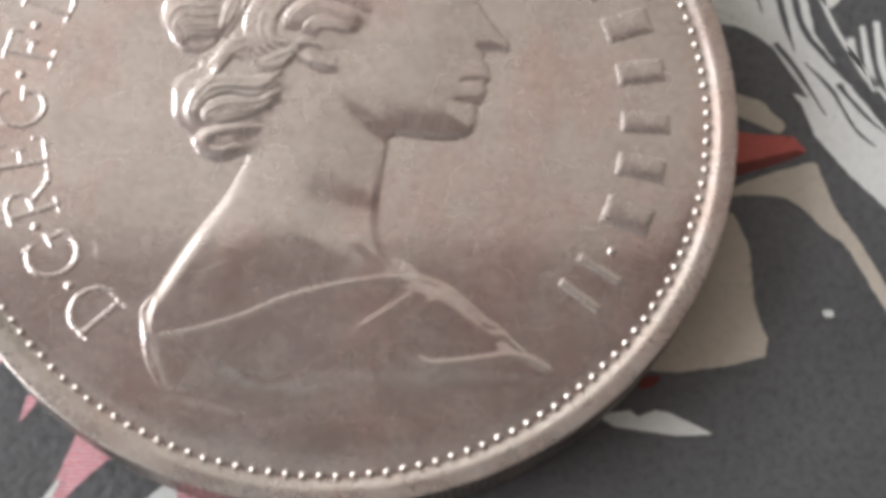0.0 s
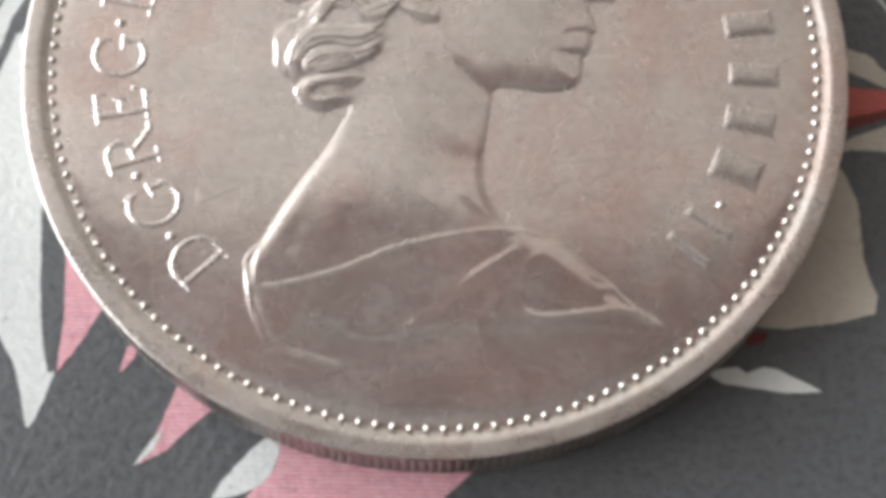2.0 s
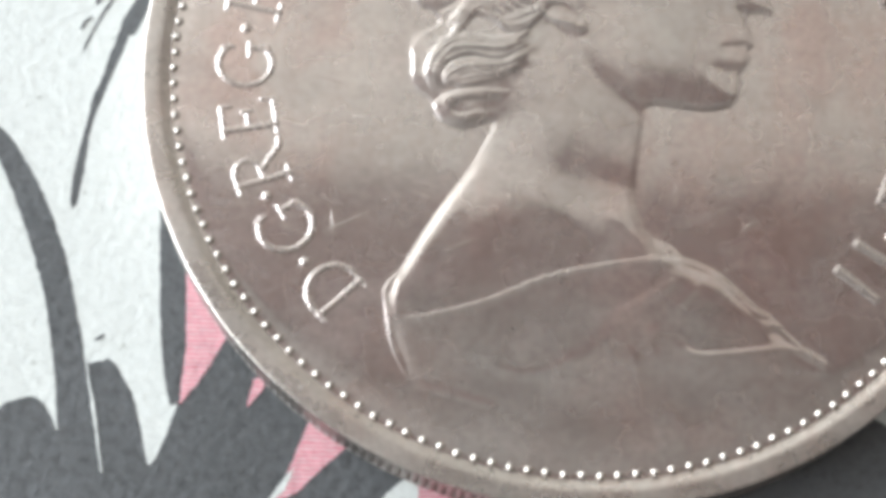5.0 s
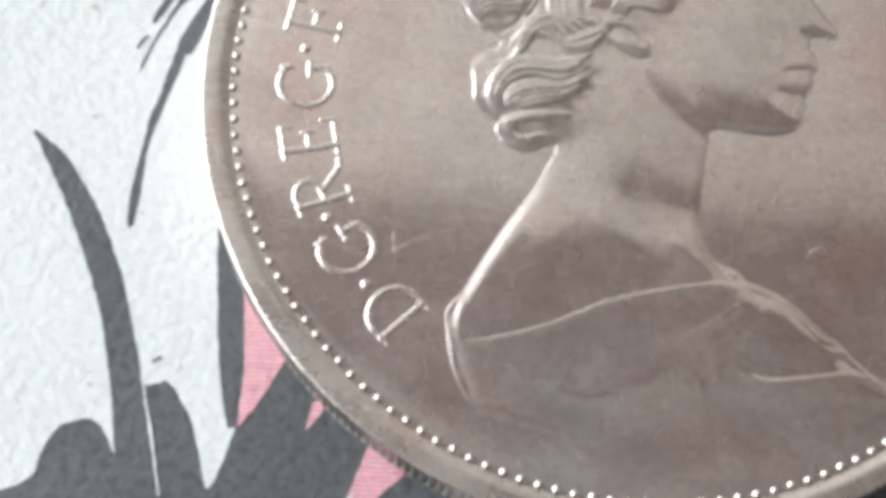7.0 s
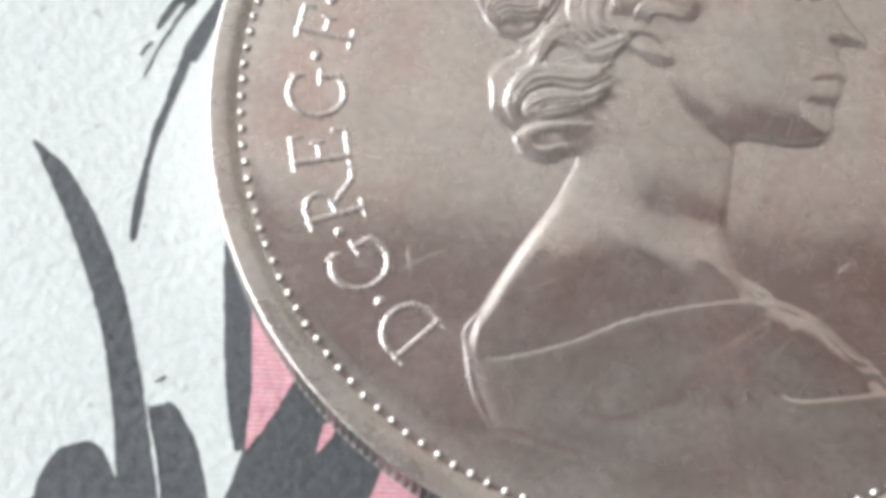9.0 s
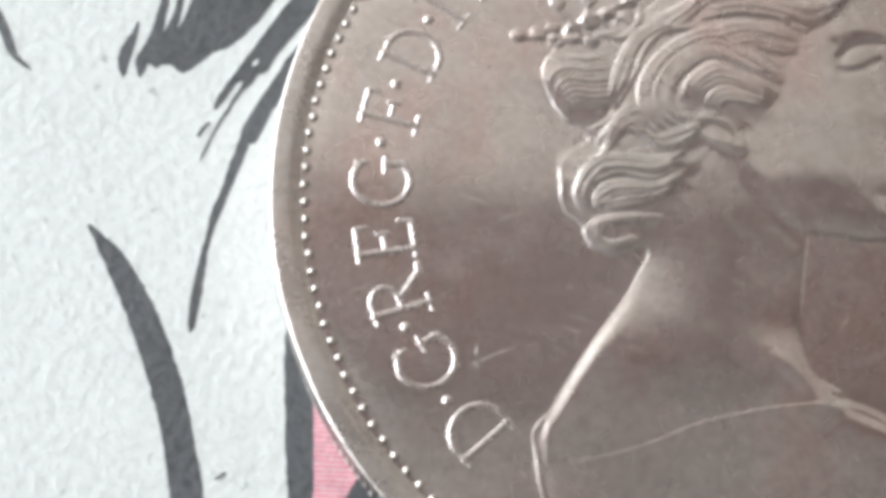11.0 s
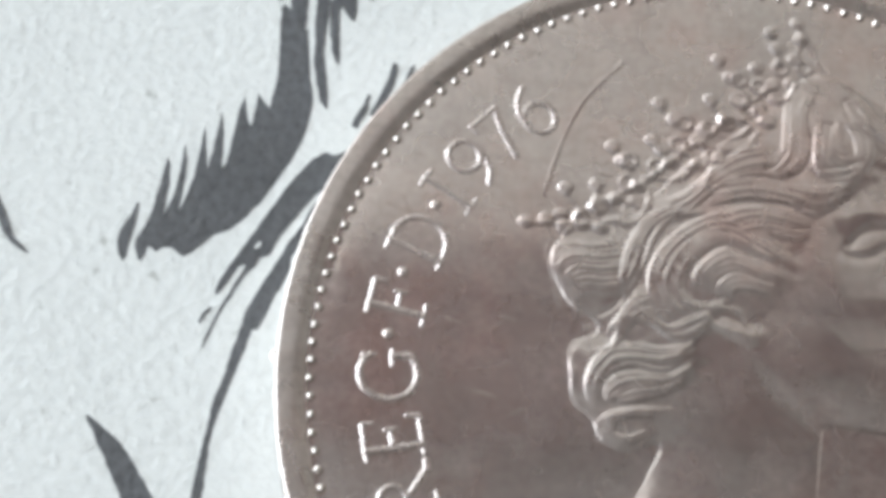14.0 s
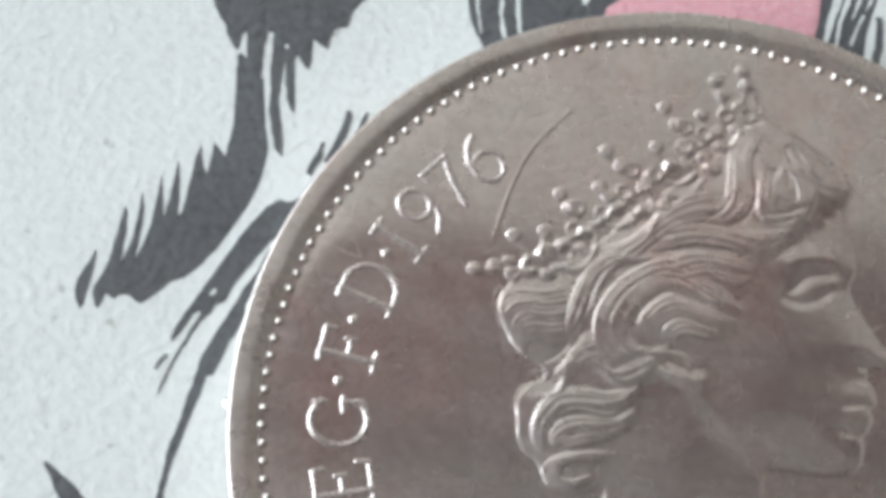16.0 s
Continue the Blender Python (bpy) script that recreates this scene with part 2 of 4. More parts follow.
def filled(name, outline, mat, level, rag=0.05, sharp=False, label=""):
    pts = pairs(outline) if isinstance(outline, str) else outline
    line = []
    if sharp:
        n = len(pts)
        for i in range(n):
            a, b = np.array(pts[i]), np.array(pts[(i + 1) % n])
            k = max(1, int(np.hypot(*(b - a)) / 0.16))
            line += [a + (b - a) * j / k for j in range(k)]
    else:
        line = spline(pts, 12, True)
    line = ragged(line, rag, level * 3.1 + len(pts))
    bm = bmesh.new()
    z = 0.012 * level * MM
    co, _, tris, *_ = delaunay_2d_cdt([Vector(q) for q in line], [], [list(range(len(line)))], 1, 1e-4)
    verts = [bm.verts.new((q[0] * MM, q[1] * MM, z)) for q in co]
    for f in tris:
        bm.faces.new([verts[i] for i in f])
    bm.normal_update()
    for f in bm.faces:
        if f.normal.z < 0:
            f.normal_flip()
    return part(name, bm, mat, page, label)


def stroke(name, points, widths, mat, level, rag=0.04):
    """A brush line along the points, tapering through the widths (mm)."""
    mid = spline(pairs(points) if isinstance(points, str) else points, 18)
    tan = np.gradient(mid, axis=0)
    tan /= np.linalg.norm(tan, axis=1)[:, None] + 1e-9
    nor = np.c_[-tan[:, 1], tan[:, 0]]
    w = np.interp(np.linspace(0, 1, len(mid)), np.linspace(0, 1, len(widths)), widths)[:, None] / 2
    a, b = ragged(mid + nor * w, rag, 1.7), ragged(mid - nor * w, rag, 5.1)
    bm = bmesh.new()
    z = 0.012 * level * MM
    va, vb = [bm.verts.new((x * MM, y * MM, z)) for x, y in a], [bm.verts.new((x * MM, y * MM, z)) for x, y in b]
    for i in range(len(va) - 1):
        bm.faces.new((va[i], vb[i], vb[i + 1], va[i + 1]))
    return part(name, bm, mat, page)


# dark ground below and beside the coin
DARK = [(-60, -19)] + [tuple(q) for q in spline(pairs("-29.09,-18.66 -25.88,-17.63 -25.25,-16.28 -24.74,-15.36 -24.23,-15.05 -23.33,-14.84 -22.75,-15.36 -22.22,-16.28 -22.35,-15.36 -22.61,-13.61 -23.52,-9.73 -25.2,-5.58 -26.32,-3.37 -27.07,-1.88 -26.3,-2.37 -25.43,-3.17 -23.92,-5.47 -22.6,-8.5 -21.59,-12.07 -21.36,-13.2"), 5)] + [tuple(q) for q in spline(pairs("-21.11,-13.3 -20.61,-13.2 -20.12,-13.2 -19.24,-14.53 -18.77,-15.87 -18.19,-17.63 -17.26,-15.15 -17.55,-14.94 -17.93,-13.4 -18.28,-10.63 -18.5,-5.56 -16.9,-4.34"), 5)]
filled("ink_field", DARK + pairs("-10,-4 0,0 8,10 15,12.3 60,16 60,-60 -60,-60"), INK, 1, 0.05, True)
stroke("bare_line", "-21.3,-13.09 -20.75,-15.46 -20.2,-18.05", (0.08, 0.14, 0.06), PAPER, 6)
# pink leaves by the coin's lower edge
filled("pink_leaf", "-17.26,-9 -16.37,-9.2 -14.91,-11.25 -16.14,-13.6 -17.16,-15.04 -17.02,-12.37", PINK, 3, 0.04, True)
filled("pink_leaf", "-14.05,-13.81 -13.34,-13.5 -13.65,-14.32 -14.26,-15.04", PINK, 3, 0.03, True)
filled("pink_leaf", "-11.45,-15.14 -9.45,-16.28 -10.56,-17.21 -11.98,-18.67 -13.19,-19.29 -12.48,-18.05", PINK, 3, 0.04, True)
filled("bare_tip", "-12.17,-17.63 -12.28,-18.15 -12.59,-18.67 -13.3,-19.29 -12.78,-18.46", PAPER, 4, 0.03)
filled("pink_leaf", "-7.55,-17.21 -5.34,-17.42 2.32,-18.25 2.12,-19.18 0.91,-20.33 -2,-22.84 -9.09,-22.32 -7.97,-20.33 -6.95,-19.29", PINK, 3, 0.04, True)
filled("bare_patch", "-7.55,-18.04 -6.85,-18.14 -7.06,-19.4 -7.97,-20.33 -9.68,-20.75 -8.67,-19.19", PAPER, 4, 0.05)
# black mane over the bare paper
filled("ink_mane", "-22.21,22.62 -21.70,20.25 -21.47,19.68 -21.03,18.97 -20.92,18.54 -20.70,17.97 -20.51,17.75 -20.38,17.84 -20.27,18.43 -20.06,18.74 -19.99,18.16 -19.96,17.35 -20.21,17.56 -20.41,17.41 -20.36,15.97 -20.36,14.55 -20.34,13.15 -18.84,13.10 -18.96,14.07 -19.11,14.91 -19.26,16.04 -19.22,17.48 -19.16,18.22 -19.06,18.72 -18.83,18.74 -18.84,17.65 -18.84,16.35 -18.79,15.50 -18.81,14.93 -18.63,13.81 -18.40,12.85 -18.07,12.48 -18.09,13.29 -18.26,14.40 -18.38,15.52 -18.32,16.24 -18.28,16.97 -18.25,17.78 -18.11,16.11 -18.00,15.26 -17.80,14.85 -17.64,14.72 -17.65,15.29 -17.75,16.14 -17.77,17.43 -17.68,17.67 -17.50,17.36 -17.28,17.03 -17.04,16.93 -17.01,17.92 -16.97,18.51 -16.69,18.29 -16.29,18.03 -16.18,18.56 -16.02,19.01 -15.82,19.17 -15.51,19.19 -15.32,19.65 -15.21,20.10 -14.83,20.58 -14.45,21.05 -14.27,23.19", INK, 2, 0.05, True)
filled("ink_mane", "-20.34,16.28 -20.32,14.00 -20.51,13.00 -20.59,12.35 -20.79,12.62 -21.12,13.10 -21.22,12.40 -21.36,11.47 -21.51,11.82 -21.71,12.87 -21.92,12.21 -22.11,10.82 -22.28,9.72 -22.45,9.36 -22.49,10.80 -22.67,12.16 -22.72,11.61 -22.91,10.22 -23.09,9.35 -23.19,10.21 -23.34,11.43 -23.43,10.46 -23.58,9.24 -23.83,8.15 -24.13,7.33 -23.99,8.81 -23.97,9.75 -24.13,10.48 -24.22,9.20 -24.37,8.11 -24.77,7.16 -24.65,8.50 -24.66,9.44 -24.81,9.78 -24.98,8.88 -25.24,7.40 -25.45,6.60 -25.77,6.05 -25.85,5.66 -25.67,5.07 -25.54,4.95 -25.38,5.25 -25.31,5.61 -25.16,5.57 -24.91,5.40 -24.64,5.62 -24.27,5.62 -24.01,5.37 -23.76,5.26 -23.41,5.46 -22.96,5.90 -22.51,6.32 -21.92,6.59 -21.34,7.10 -20.66,7.94 -20.00,9.05 -19.44,10.03 -19.00,11.15 -18.77,12.28 -18.71,12.98 -18.88,13.81 -19.14,16.37", INK, 1, 0.035, True)
filled("ink_tuft", "-25.89,7.63 -26.11,7.08 -26.52,6.27 -26.61,5.75 -26.49,5.23 -26.31,4.91 -26.16,5.12 -26.01,6.04 -25.87,6.83 -25.83,7.50", INK, 1, 0.03, True)
filled("bare_speck", "-18.25,18.13 -18.09,18.14 -18.11,17.93 -18.21,17.93", PAPER, 3, 0.03)
for pts, w in (("-16.24,13.31 -16.48,12.55 -16.86,11.70", (0.1, 0.3, 0.3)), ("-15.16,14.96 -15.32,14.02 -16.01,12.30", (0.2, 0.32, 0.4)), ("-14.33,14.92 -14.56,14.20 -14.84,13.62", (0.1, 0.25, 0.3)), ("-22.37,3.08 -22.66,2.76 -22.86,2.32", (0.06, 0.16, 0.1)),
               ("-32.72,8.67 -31.62,6.82 -31.03,5.68 -30.22,5.03", (0.5, 0.4, 0.3, 0.08)), ("-20.98,-12.32 -20.58,-12.01", (0.05, 0.12))):
    stroke("ink_stroke", pts, w, INK, 3, 0.05)
filled("ink_band", "-18.20,10.35 -17.96,10.45 -17.77,10.33 -17.50,10.34 -16.60,10.89 -17.02,9.23 -18.03,8.68 -18.34,8.40 -18.80,7.78 -19.37,6.95 -19.81,6.27 -20.13,5.59 -20.36,5.40 -20.53,5.39 -20.70,4.99 -21.04,4.64 -21.36,4.10 -21.58,3.71 -21.79,3.31 -22.10,2.66 -22.40,1.89 -22.59,1.33 -22.68,1.25 -22.63,1.50 -22.42,2.14 -22.12,2.91 -21.81,3.57 -21.49,4.22 -21.28,4.62 -21.14,4.97 -21.19,5.07 -21.43,4.92 -21.68,4.47 -21.96,3.99 -22.24,3.59 -22.31,3.80 -22.15,4.32 -21.79,4.98 -21.36,5.66 -20.82,6.60 -20.27,7.56 -19.71,8.53 -19.14,9.37 -18.56,10.09", INK, 2, 0.04, True)
filled("bare_speck", "-20.83,5.76 -20.70,6.03 -20.54,6.09 -20.61,5.83", PAPER, 5, 0.03)
filled("ink_blade", "-16.55,9.11 -17.94,7.22 -18.76,6.48 -19.18,5.50 -19.30,4.69 -19.79,3.72 -20.00,3.13 -20.20,2.64 -20.41,2.18 -20.65,2.17 -20.74,1.77 -20.93,1.16 -21.22,0.25 -21.47,-0.53 -21.79,-1.56 -22.04,-2.83 -22.12,-4.07 -22.20,-5.05 -22.30,-6.07 -22.49,-6.32 -22.62,-5.85 -22.57,-4.83 -22.44,-3.59 -22.26,-2.47 -22.06,-1.08 -21.68,0.09 -21.42,1.26 -21.19,2.06 -20.96,3.07 -20.43,4.08 -20.00,4.91 -19.35,6.17 -18.90,6.88 -18.36,8.01 -17.31,9.34", INK, 1, 0.045, True)
# printing past the coin's upper edge
filled("ink_mane", "-9.95,23.50 -9.84,21.07 -9.72,20.12 -9.49,19.36 -9.22,18.97 -9.05,18.59 -7.88,17.64 -4.16,19.06 -3.75,20.44 -3.39,20.67 -3.20,21.11 -2.52,21.64 -1.66,24.10", INK, 2, 0.05, True)
for pts, w in (("-9.42,22.92 -9.39,21.10 -9.32,20.36 -9.20,19.38", (0.1, 0.12, 0.14, 0.08)), ("-8.21,23.01 -8.21,21.18 -8.25,20.28 -8.08,19.16", (0.16, 0.16, 0.16, 0.26)), ("-7.45,23.07 -7.46,21.24 -7.43,20.34 -7.36,19.45", (0.22, 0.22, 0.22, 0.2))):
    stroke("bare_line", pts, w, PAPER, 3, 0.06)
filled("bare_speck", "-4.41,21.69 -3.93,21.66 -4.15,21.31 -4.34,21.15", PAPER, 3, 0.03)
filled("pink_panel", "-1.39,24.12 -2.52,21.64 -3.20,21.11 -3.39,20.67 -3.75,20.44 -4.03,18.78 6.07,18.55 6.77,20.33 6.99,21.32 7.18,22.25 7.65,24.77", PINK, 2, 0.04, True)
filled("ink_mane", "7.65,24.77 7.18,22.25 6.99,21.32 6.77,20.33 6.22,18.86 8.92,18.44 9.28,20.56 9.91,22.44 10.76,24.99", INK, 1, 0.04, True)
for pts, w in (("8.58,23.89 8.01,22.31 7.58,21.05 7.23,19.82", (0.3, 0.4, 0.36, 0.2)), ("9.14,23.93 8.51,22.34 8.05,21.08 7.71,19.55", (0.2, 0.24, 0.2, 0.16)), ("9.70,23.97 9.10,22.38 8.64,21.28", (0.2, 0.2, 0.12)), ("9.21,21.53 8.79,20.68 8.47,19.90", (0.1, 0.14, 0.12)), ("10.24,23.70 9.68,22.42 9.33,21.78", (0.1, 0.12, 0.06))):
    stroke("bare_line", pts, w, PAPER, 3, 0.05)
stroke("ink_stroke", "9.98,21.46 9.90,20.30 9.58,18.93", (0.3, 0.36, 0.36), INK, 2, 0.04)
# light shapes on the dark ground
filled("bare_patch", "12.41,-14.47 14.1,-14.26 14.5,-14.56 15.3,-14.25 15.98,-14.35 16.98,-14.86 17.98,-15.38 16.3,-15.48 15,-15.28 13.42,-15.08", PAPER, 3, 0.03, True)
filled("buff_patch", "17.39,-2.3 19.67,-4.4 20.29,-6.12 20.33,-8.73 20.55,-9.85 20.86,-10.66 20.68,-11.58 19.21,-11.99 16.46,-12.41 13.09,-12.2", BUFF, 3, 0.04, True)
filled("red_spot", "14.58,-12.71 15.57,-12.6 15.38,-13.02 14.69,-13.23", DARK_RED, 3, 0.03)
filled("bare_speck", "23.67,-9.24 24.12,-9.29 24.08,-9.59 23.68,-9.54", PAPER, 3, 0.03)
filled("bare_streak", "18.48,-3.5 21.09,-2.31 22.63,-1.82 23.79,-1.53 24.09,-2.12 24.72,-4.01 25.73,-5.72 27.58,-9.44 29.36,-13.4 28.48,-13.4 27.22,-10.35 26.18,-8.23 25.06,-6.02 24.06,-5.12 23.07,-4.01 21.99,-3.41 20.33,-3.31", BUFF, 3, 0.05)
filled("red_leaf", "18.32,0.37 21.05,-0.03 22.89,-0.13 23.48,-0.92 22.52,-1.32 18.37,-2.51", RED, 3, 0.03, True)
filled("red_shade", "18.36,-2 21.26,-1.31 23.09,-0.82 23.39,-1.02 22.52,-1.42 18.37,-2.81", DARK_RED, 4, 0.03, True)
filled("buff_leaf", "18.38,2.55 21.2,1.85 21.89,1.15 22.49,0.56 22.21,0.07 21.43,0.37 18.39,1.86", BUFF, 3, 0.03)
filled("bare_mane", "18.57,14.3 18.32,6.18 20.25,6.07 21.13,5.68 22.1,4.89 23,3.41 24.01,1.64 25.09,0.85 26.1,2.61 24.39,5.66 23.92,9.64 22.36,15.21", PAPER, 3, 0.04, True)
filled("bare_mane", "23.03,2.23 23.43,1.54 23.95,-0.04 25.45,-2.12 28.04,-4.82 32.62,-8.83 32.49,-4.83 27.61,0.34 25.9,2.81 24.78,1.64 23.81,1.99", PAPER, 4, 0.04, True)
for pts, w in (("22.38,9.94 22.84,6.64 23.26,4.59", (0.4, 0.35, 0.06)), ("23.33,9.93 23.71,6.35 24.8,4.39 26.7,2.02 28.4,-0.55", (0.5, 0.35, 0.3, 0.25, 0.1)), ("22.3,5.08 23.28,3.61 24.6,1.04", (0.3, 0.28, 0.06)),
               ("23.76,3.99 24.95,2.52 25.56,1.24 25.96,0.35", (0.1, 0.22, 0.15, 0.05)), ("25.33,2.82 26.53,1.14 27.61,0.05", (0.25, 0.2, 0.06)), ("21.25,9.17 21.78,6.74", (0.3, 0.06)), ("25.36,1.53 26.16,0.15 26.96,-0.65", (0.06, 0.2, 0.08))):
    stroke("ink_hair", pts, w, INK, 5, 0.03)
for pts, w in (("26.23,5.45 26.34,4.27 27.17,2.42", (0.4, 0.4, 0.12)), ("26.88,6.13 27.02,4.08 27.36,2.42", (0.3, 0.35, 0.15)), ("27.63,6.41 27.69,4.07 27.94,2.4", (0.35, 0.4, 0.2)), ("24.5,8.96 25.75,5.36 28.06,1.62", (0.3, 0.25, 0.2))):
    stroke("bare_hair", pts, w, PAPER, 4, 0.03)
filled("bare_speck", "24.82,7.98 25.96,7.98 25.6,7.3 25.12,7.21", PAPER, 4, 0.03)

# ---- the coin ----
FIELD, RIM_TOP = 2.76, 2.95
coin = thing("coin", "large worn silver-coloured coin with beaded rim, on a printed page", "coin")
REEDS = 300
SEG = 4 * REEDS
DISH_RADIUS = 1000.0


def dish(x, y):
    """The struck field is very slightly hollow."""
    return (x * x + y * y) / (2 * DISH_RADIUS) - 0.14


# radius, height, surface of the ring outside it (0 field, 1 rim, 2 edge)
PROFILE = [(r, FIELD + dish(r, 0), 0) for r in (0.0, 2.0, 4.0, 6.0, 8.0, 10.0, 12.0, 14.0, 16.0, 17.0)] + [
    (17.5, FIELD + 0.006, 0), (17.8, FIELD, 0), (18.25, FIELD - 0.03, 1), (18.33, FIELD - 0.01, 1), (18.58, RIM_TOP - 0.045, 1), (18.68, RIM_TOP - 0.01, 1), (18.85, RIM_TOP, 1),
    (19.34, RIM_TOP - 0.004, 1), (19.42, RIM_TOP - 0.008, 1), (19.465, RIM_TOP - 0.032, 1), (19.48, RIM_TOP - 0.07, 2), (19.485, RIM_TOP - 0.16, 2), (19.485, RIM_TOP - 0.24, 2), (19.485, 0.34, 2),
    (19.485, 0.26, 2), (19.38, 0.1, 2), (19.0, 0.01, 2), (18.4, 0.06, 2), (0.0, 0.06, 2)]
REEDED = [j for j, q in enumerate(PROFILE) if q[:2] in ((19.485, RIM_TOP - 0.24), (19.485, 0.34))]
me = bpy.data.meshes.new("body")
verts, faces = [], []
for j, (r, z, _) in enumerate(PROFILE):
    for i in range(SEG):
        a = 2 * math.pi * i / SEG
        rr = r - (0.0, 0.03, 0.30, 0.30)[i % 4] if j in REEDED else r
        wob = 0.014 * noise.noise((math.cos(a) * 6, math.sin(a) * 6, j * 0.3)) + 0.008 * noise.noise((math.cos(a) * 40, math.sin(a) * 40, j * 0.7)) if r > 18.4 else 0.0
        verts.append(((rr + wob) * math.cos(a) * MM, (rr + wob) * math.sin(a) * MM, z * MM))
for j in range(len(PROFILE) - 1):
    for i in range(SEG):
        k = (i + 1) % SEG
        faces.append((j * SEG + i, (j + 1) * SEG + i, (j + 1) * SEG + k, j * SEG + k))
me.from_pydata(verts, [], faces)
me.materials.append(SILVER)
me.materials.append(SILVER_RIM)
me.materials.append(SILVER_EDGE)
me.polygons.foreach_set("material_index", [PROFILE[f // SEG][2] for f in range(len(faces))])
me.shade_smooth()
body = new("body", me)
body.parent = coin

# beads inside the rim
bm = bmesh.new()
bmesh.ops.create_uvsphere(bm, u_segments=10, v_segments=6, radius=0.2 * MM)
first = part("bead", bm, SILVER_BEAD, coin, smooth=True)
BEADS, BEAD_TURN = 152, -0.0092
for i in range(BEADS):
    b = first if i == 0 else first.copy()
    if i:
        scene.collection.objects.link(b)
    a = BEAD_TURN + 2 * math.pi * i / BEADS
    rr = 18.06 + 0.02 * math.sin(i * 2.3)
    b.location = (rr * math.cos(a) * MM, rr * math.sin(a) * MM, (FIELD - 0.01) * MM)
    b.rotation_euler = (0, 0, a + i)

# ---- raised writing: strokes in a letter box 2.3 mm high ----


def arc(cx, cy, rx, ry, a0, a1, n=20):
    return [(cx + rx * math.cos(radians(a0 + (a1 - a0) * i / n)), cy + ry * math.sin(radians(a0 + (a1 - a0) * i / n))) for i in range(n + 1)]


LETTERS = {
    "D": (1.95, [([(0.4, 0), (0.4, 2.3)], 0.30), ([(0.05, 0), (0.9, 0)], 0.17), ([(0.05, 2.3), (0.9, 2.3)], 0.17), (arc(0.85, 1.15, 1.05, 1.15, -90, 90), 0.27)]),
    "G": (2.1, [(arc(1.15, 1.15, 1.05, 1.17, 40, 320, 30), 0.27), ([(1.9, 0.25), (1.9, 1.0)], 0.3), ([(1.5, 1.02), (2.15, 1.02)], 0.17), ([(1.93, 1.7), (1.93, 2.2)], 0.17)]),
    "R": (2.0, [([(0.4, 0), (0.4, 2.3)], 0.30), ([(0.05, 0), (0.75, 0)], 0.17), ([(0.05, 2.3), (0.8, 2.3)], 0.17), (arc(0.8, 1.72, 0.68, 0.58, -90, 90), 0.25), ([(0.4, 1.14), (0.8, 1.14)], 0.2), ([(0.85, 1.14), (1.75, 0.05), (2.05, 0)], 0.27)]),
    "E": (1.65, [([(0.4, 0), (0.4, 2.3)], 0.30), ([(0.05, 0), (1.55, 0)], 0.18), ([(0.05, 2.3), (1.5, 2.3)], 0.18), ([(0.4, 1.2), (1.15, 1.2)], 0.18), ([(1.5, 2.3), (1.52, 1.85)], 0.17), ([(1.6, 0), (1.66, 0.5)], 0.17), ([(1.17, 0.98), (1.17, 1.42)], 0.17)]),
    "F": (1.55, [([(0.4, 0), (0.4, 2.3)], 0.30), ([(0.0, 0), (0.85, 0)], 0.18), ([(0.05, 2.3), (1.5, 2.3)], 0.18), ([(0.4, 1.15), (1.15, 1.15)], 0.18), ([(1.5, 2.3), (1.52, 1.85)], 0.17), ([(1.17, 0.93), (1.17, 1.37)], 0.17)]),
    "1": (0.9, [([(0.45, 0), (0.45, 2.3)], 0.30), ([(0.05, 0), (0.85, 0)], 0.18), ([(0.05, 2.3), (0.85, 2.3)], 0.18)]),
    "9": (1.6, [(arc(0.8, 1.58, 0.66, 0.7, 0, 360, 28), 0.25), ([(1.46, 1.55), (1.42, 0.95), (1.1, 0.4), (0.55, 0.0)], 0.26)]),
    "7": (1.5, [([(0.05, 2.25), (1.45, 2.25)], 0.2), ([(0.07, 2.3), (0.07, 1.85)], 0.17), ([(1.45, 2.25), (0.95, 1.2), (0.6, 0)], 0.3)]),
    "6": (1.6, [(arc(0.8, 0.72, 0.66, 0.7, 0, 360, 28), 0.25), ([(0.14, 0.75), (0.18, 1.35), (0.5, 1.9), (1.05, 2.3)], 0.26)]),
}


def seg_distance(px, py, line):
    """Distance of every grid point from a run of segments, and how far along it lies."""
    best = np.full(px.shape, 1e9)
    along = np.zeros(px.shape)
    n = len(line) - 1
    for i in range(n):
        (ax, ay), (bx, by) = line[i], line[i + 1]
        dx, dy = bx - ax, by - ay
        t = np.clip(((px - ax) * dx + (py - ay) * dy) / (dx * dx + dy * dy + 1e-12), 0, 1)
        d = np.hypot(px - ax - t * dx, py - ay - t * dy)
        near = d < best
        best = np.where(near, d, best)
        along = np.where(near, (i + t) / n, along)
    return best, along


def side_of(px, py, line):
    """Signed distance from a line: positive on its left."""
    best = np.full(px.shape, 1e9)
    sign = np.ones(px.shape)
    for (ax, ay), (bx, by) in zip(line, line[1:]):
        dx, dy = bx - ax, by - ay
        t = np.clip(((px - ax) * dx + (py - ay) * dy) / (dx * dx + dy * dy + 1e-12), 0, 1)
        d = np.hypot(px - ax - t * dx, py - ay - t * dy)
        near = d < best
        best = np.where(near, d, best)
        sign = np.where(near, np.sign(dx * (py - ay) - dy * (px - ax)), sign)
    return best * sign


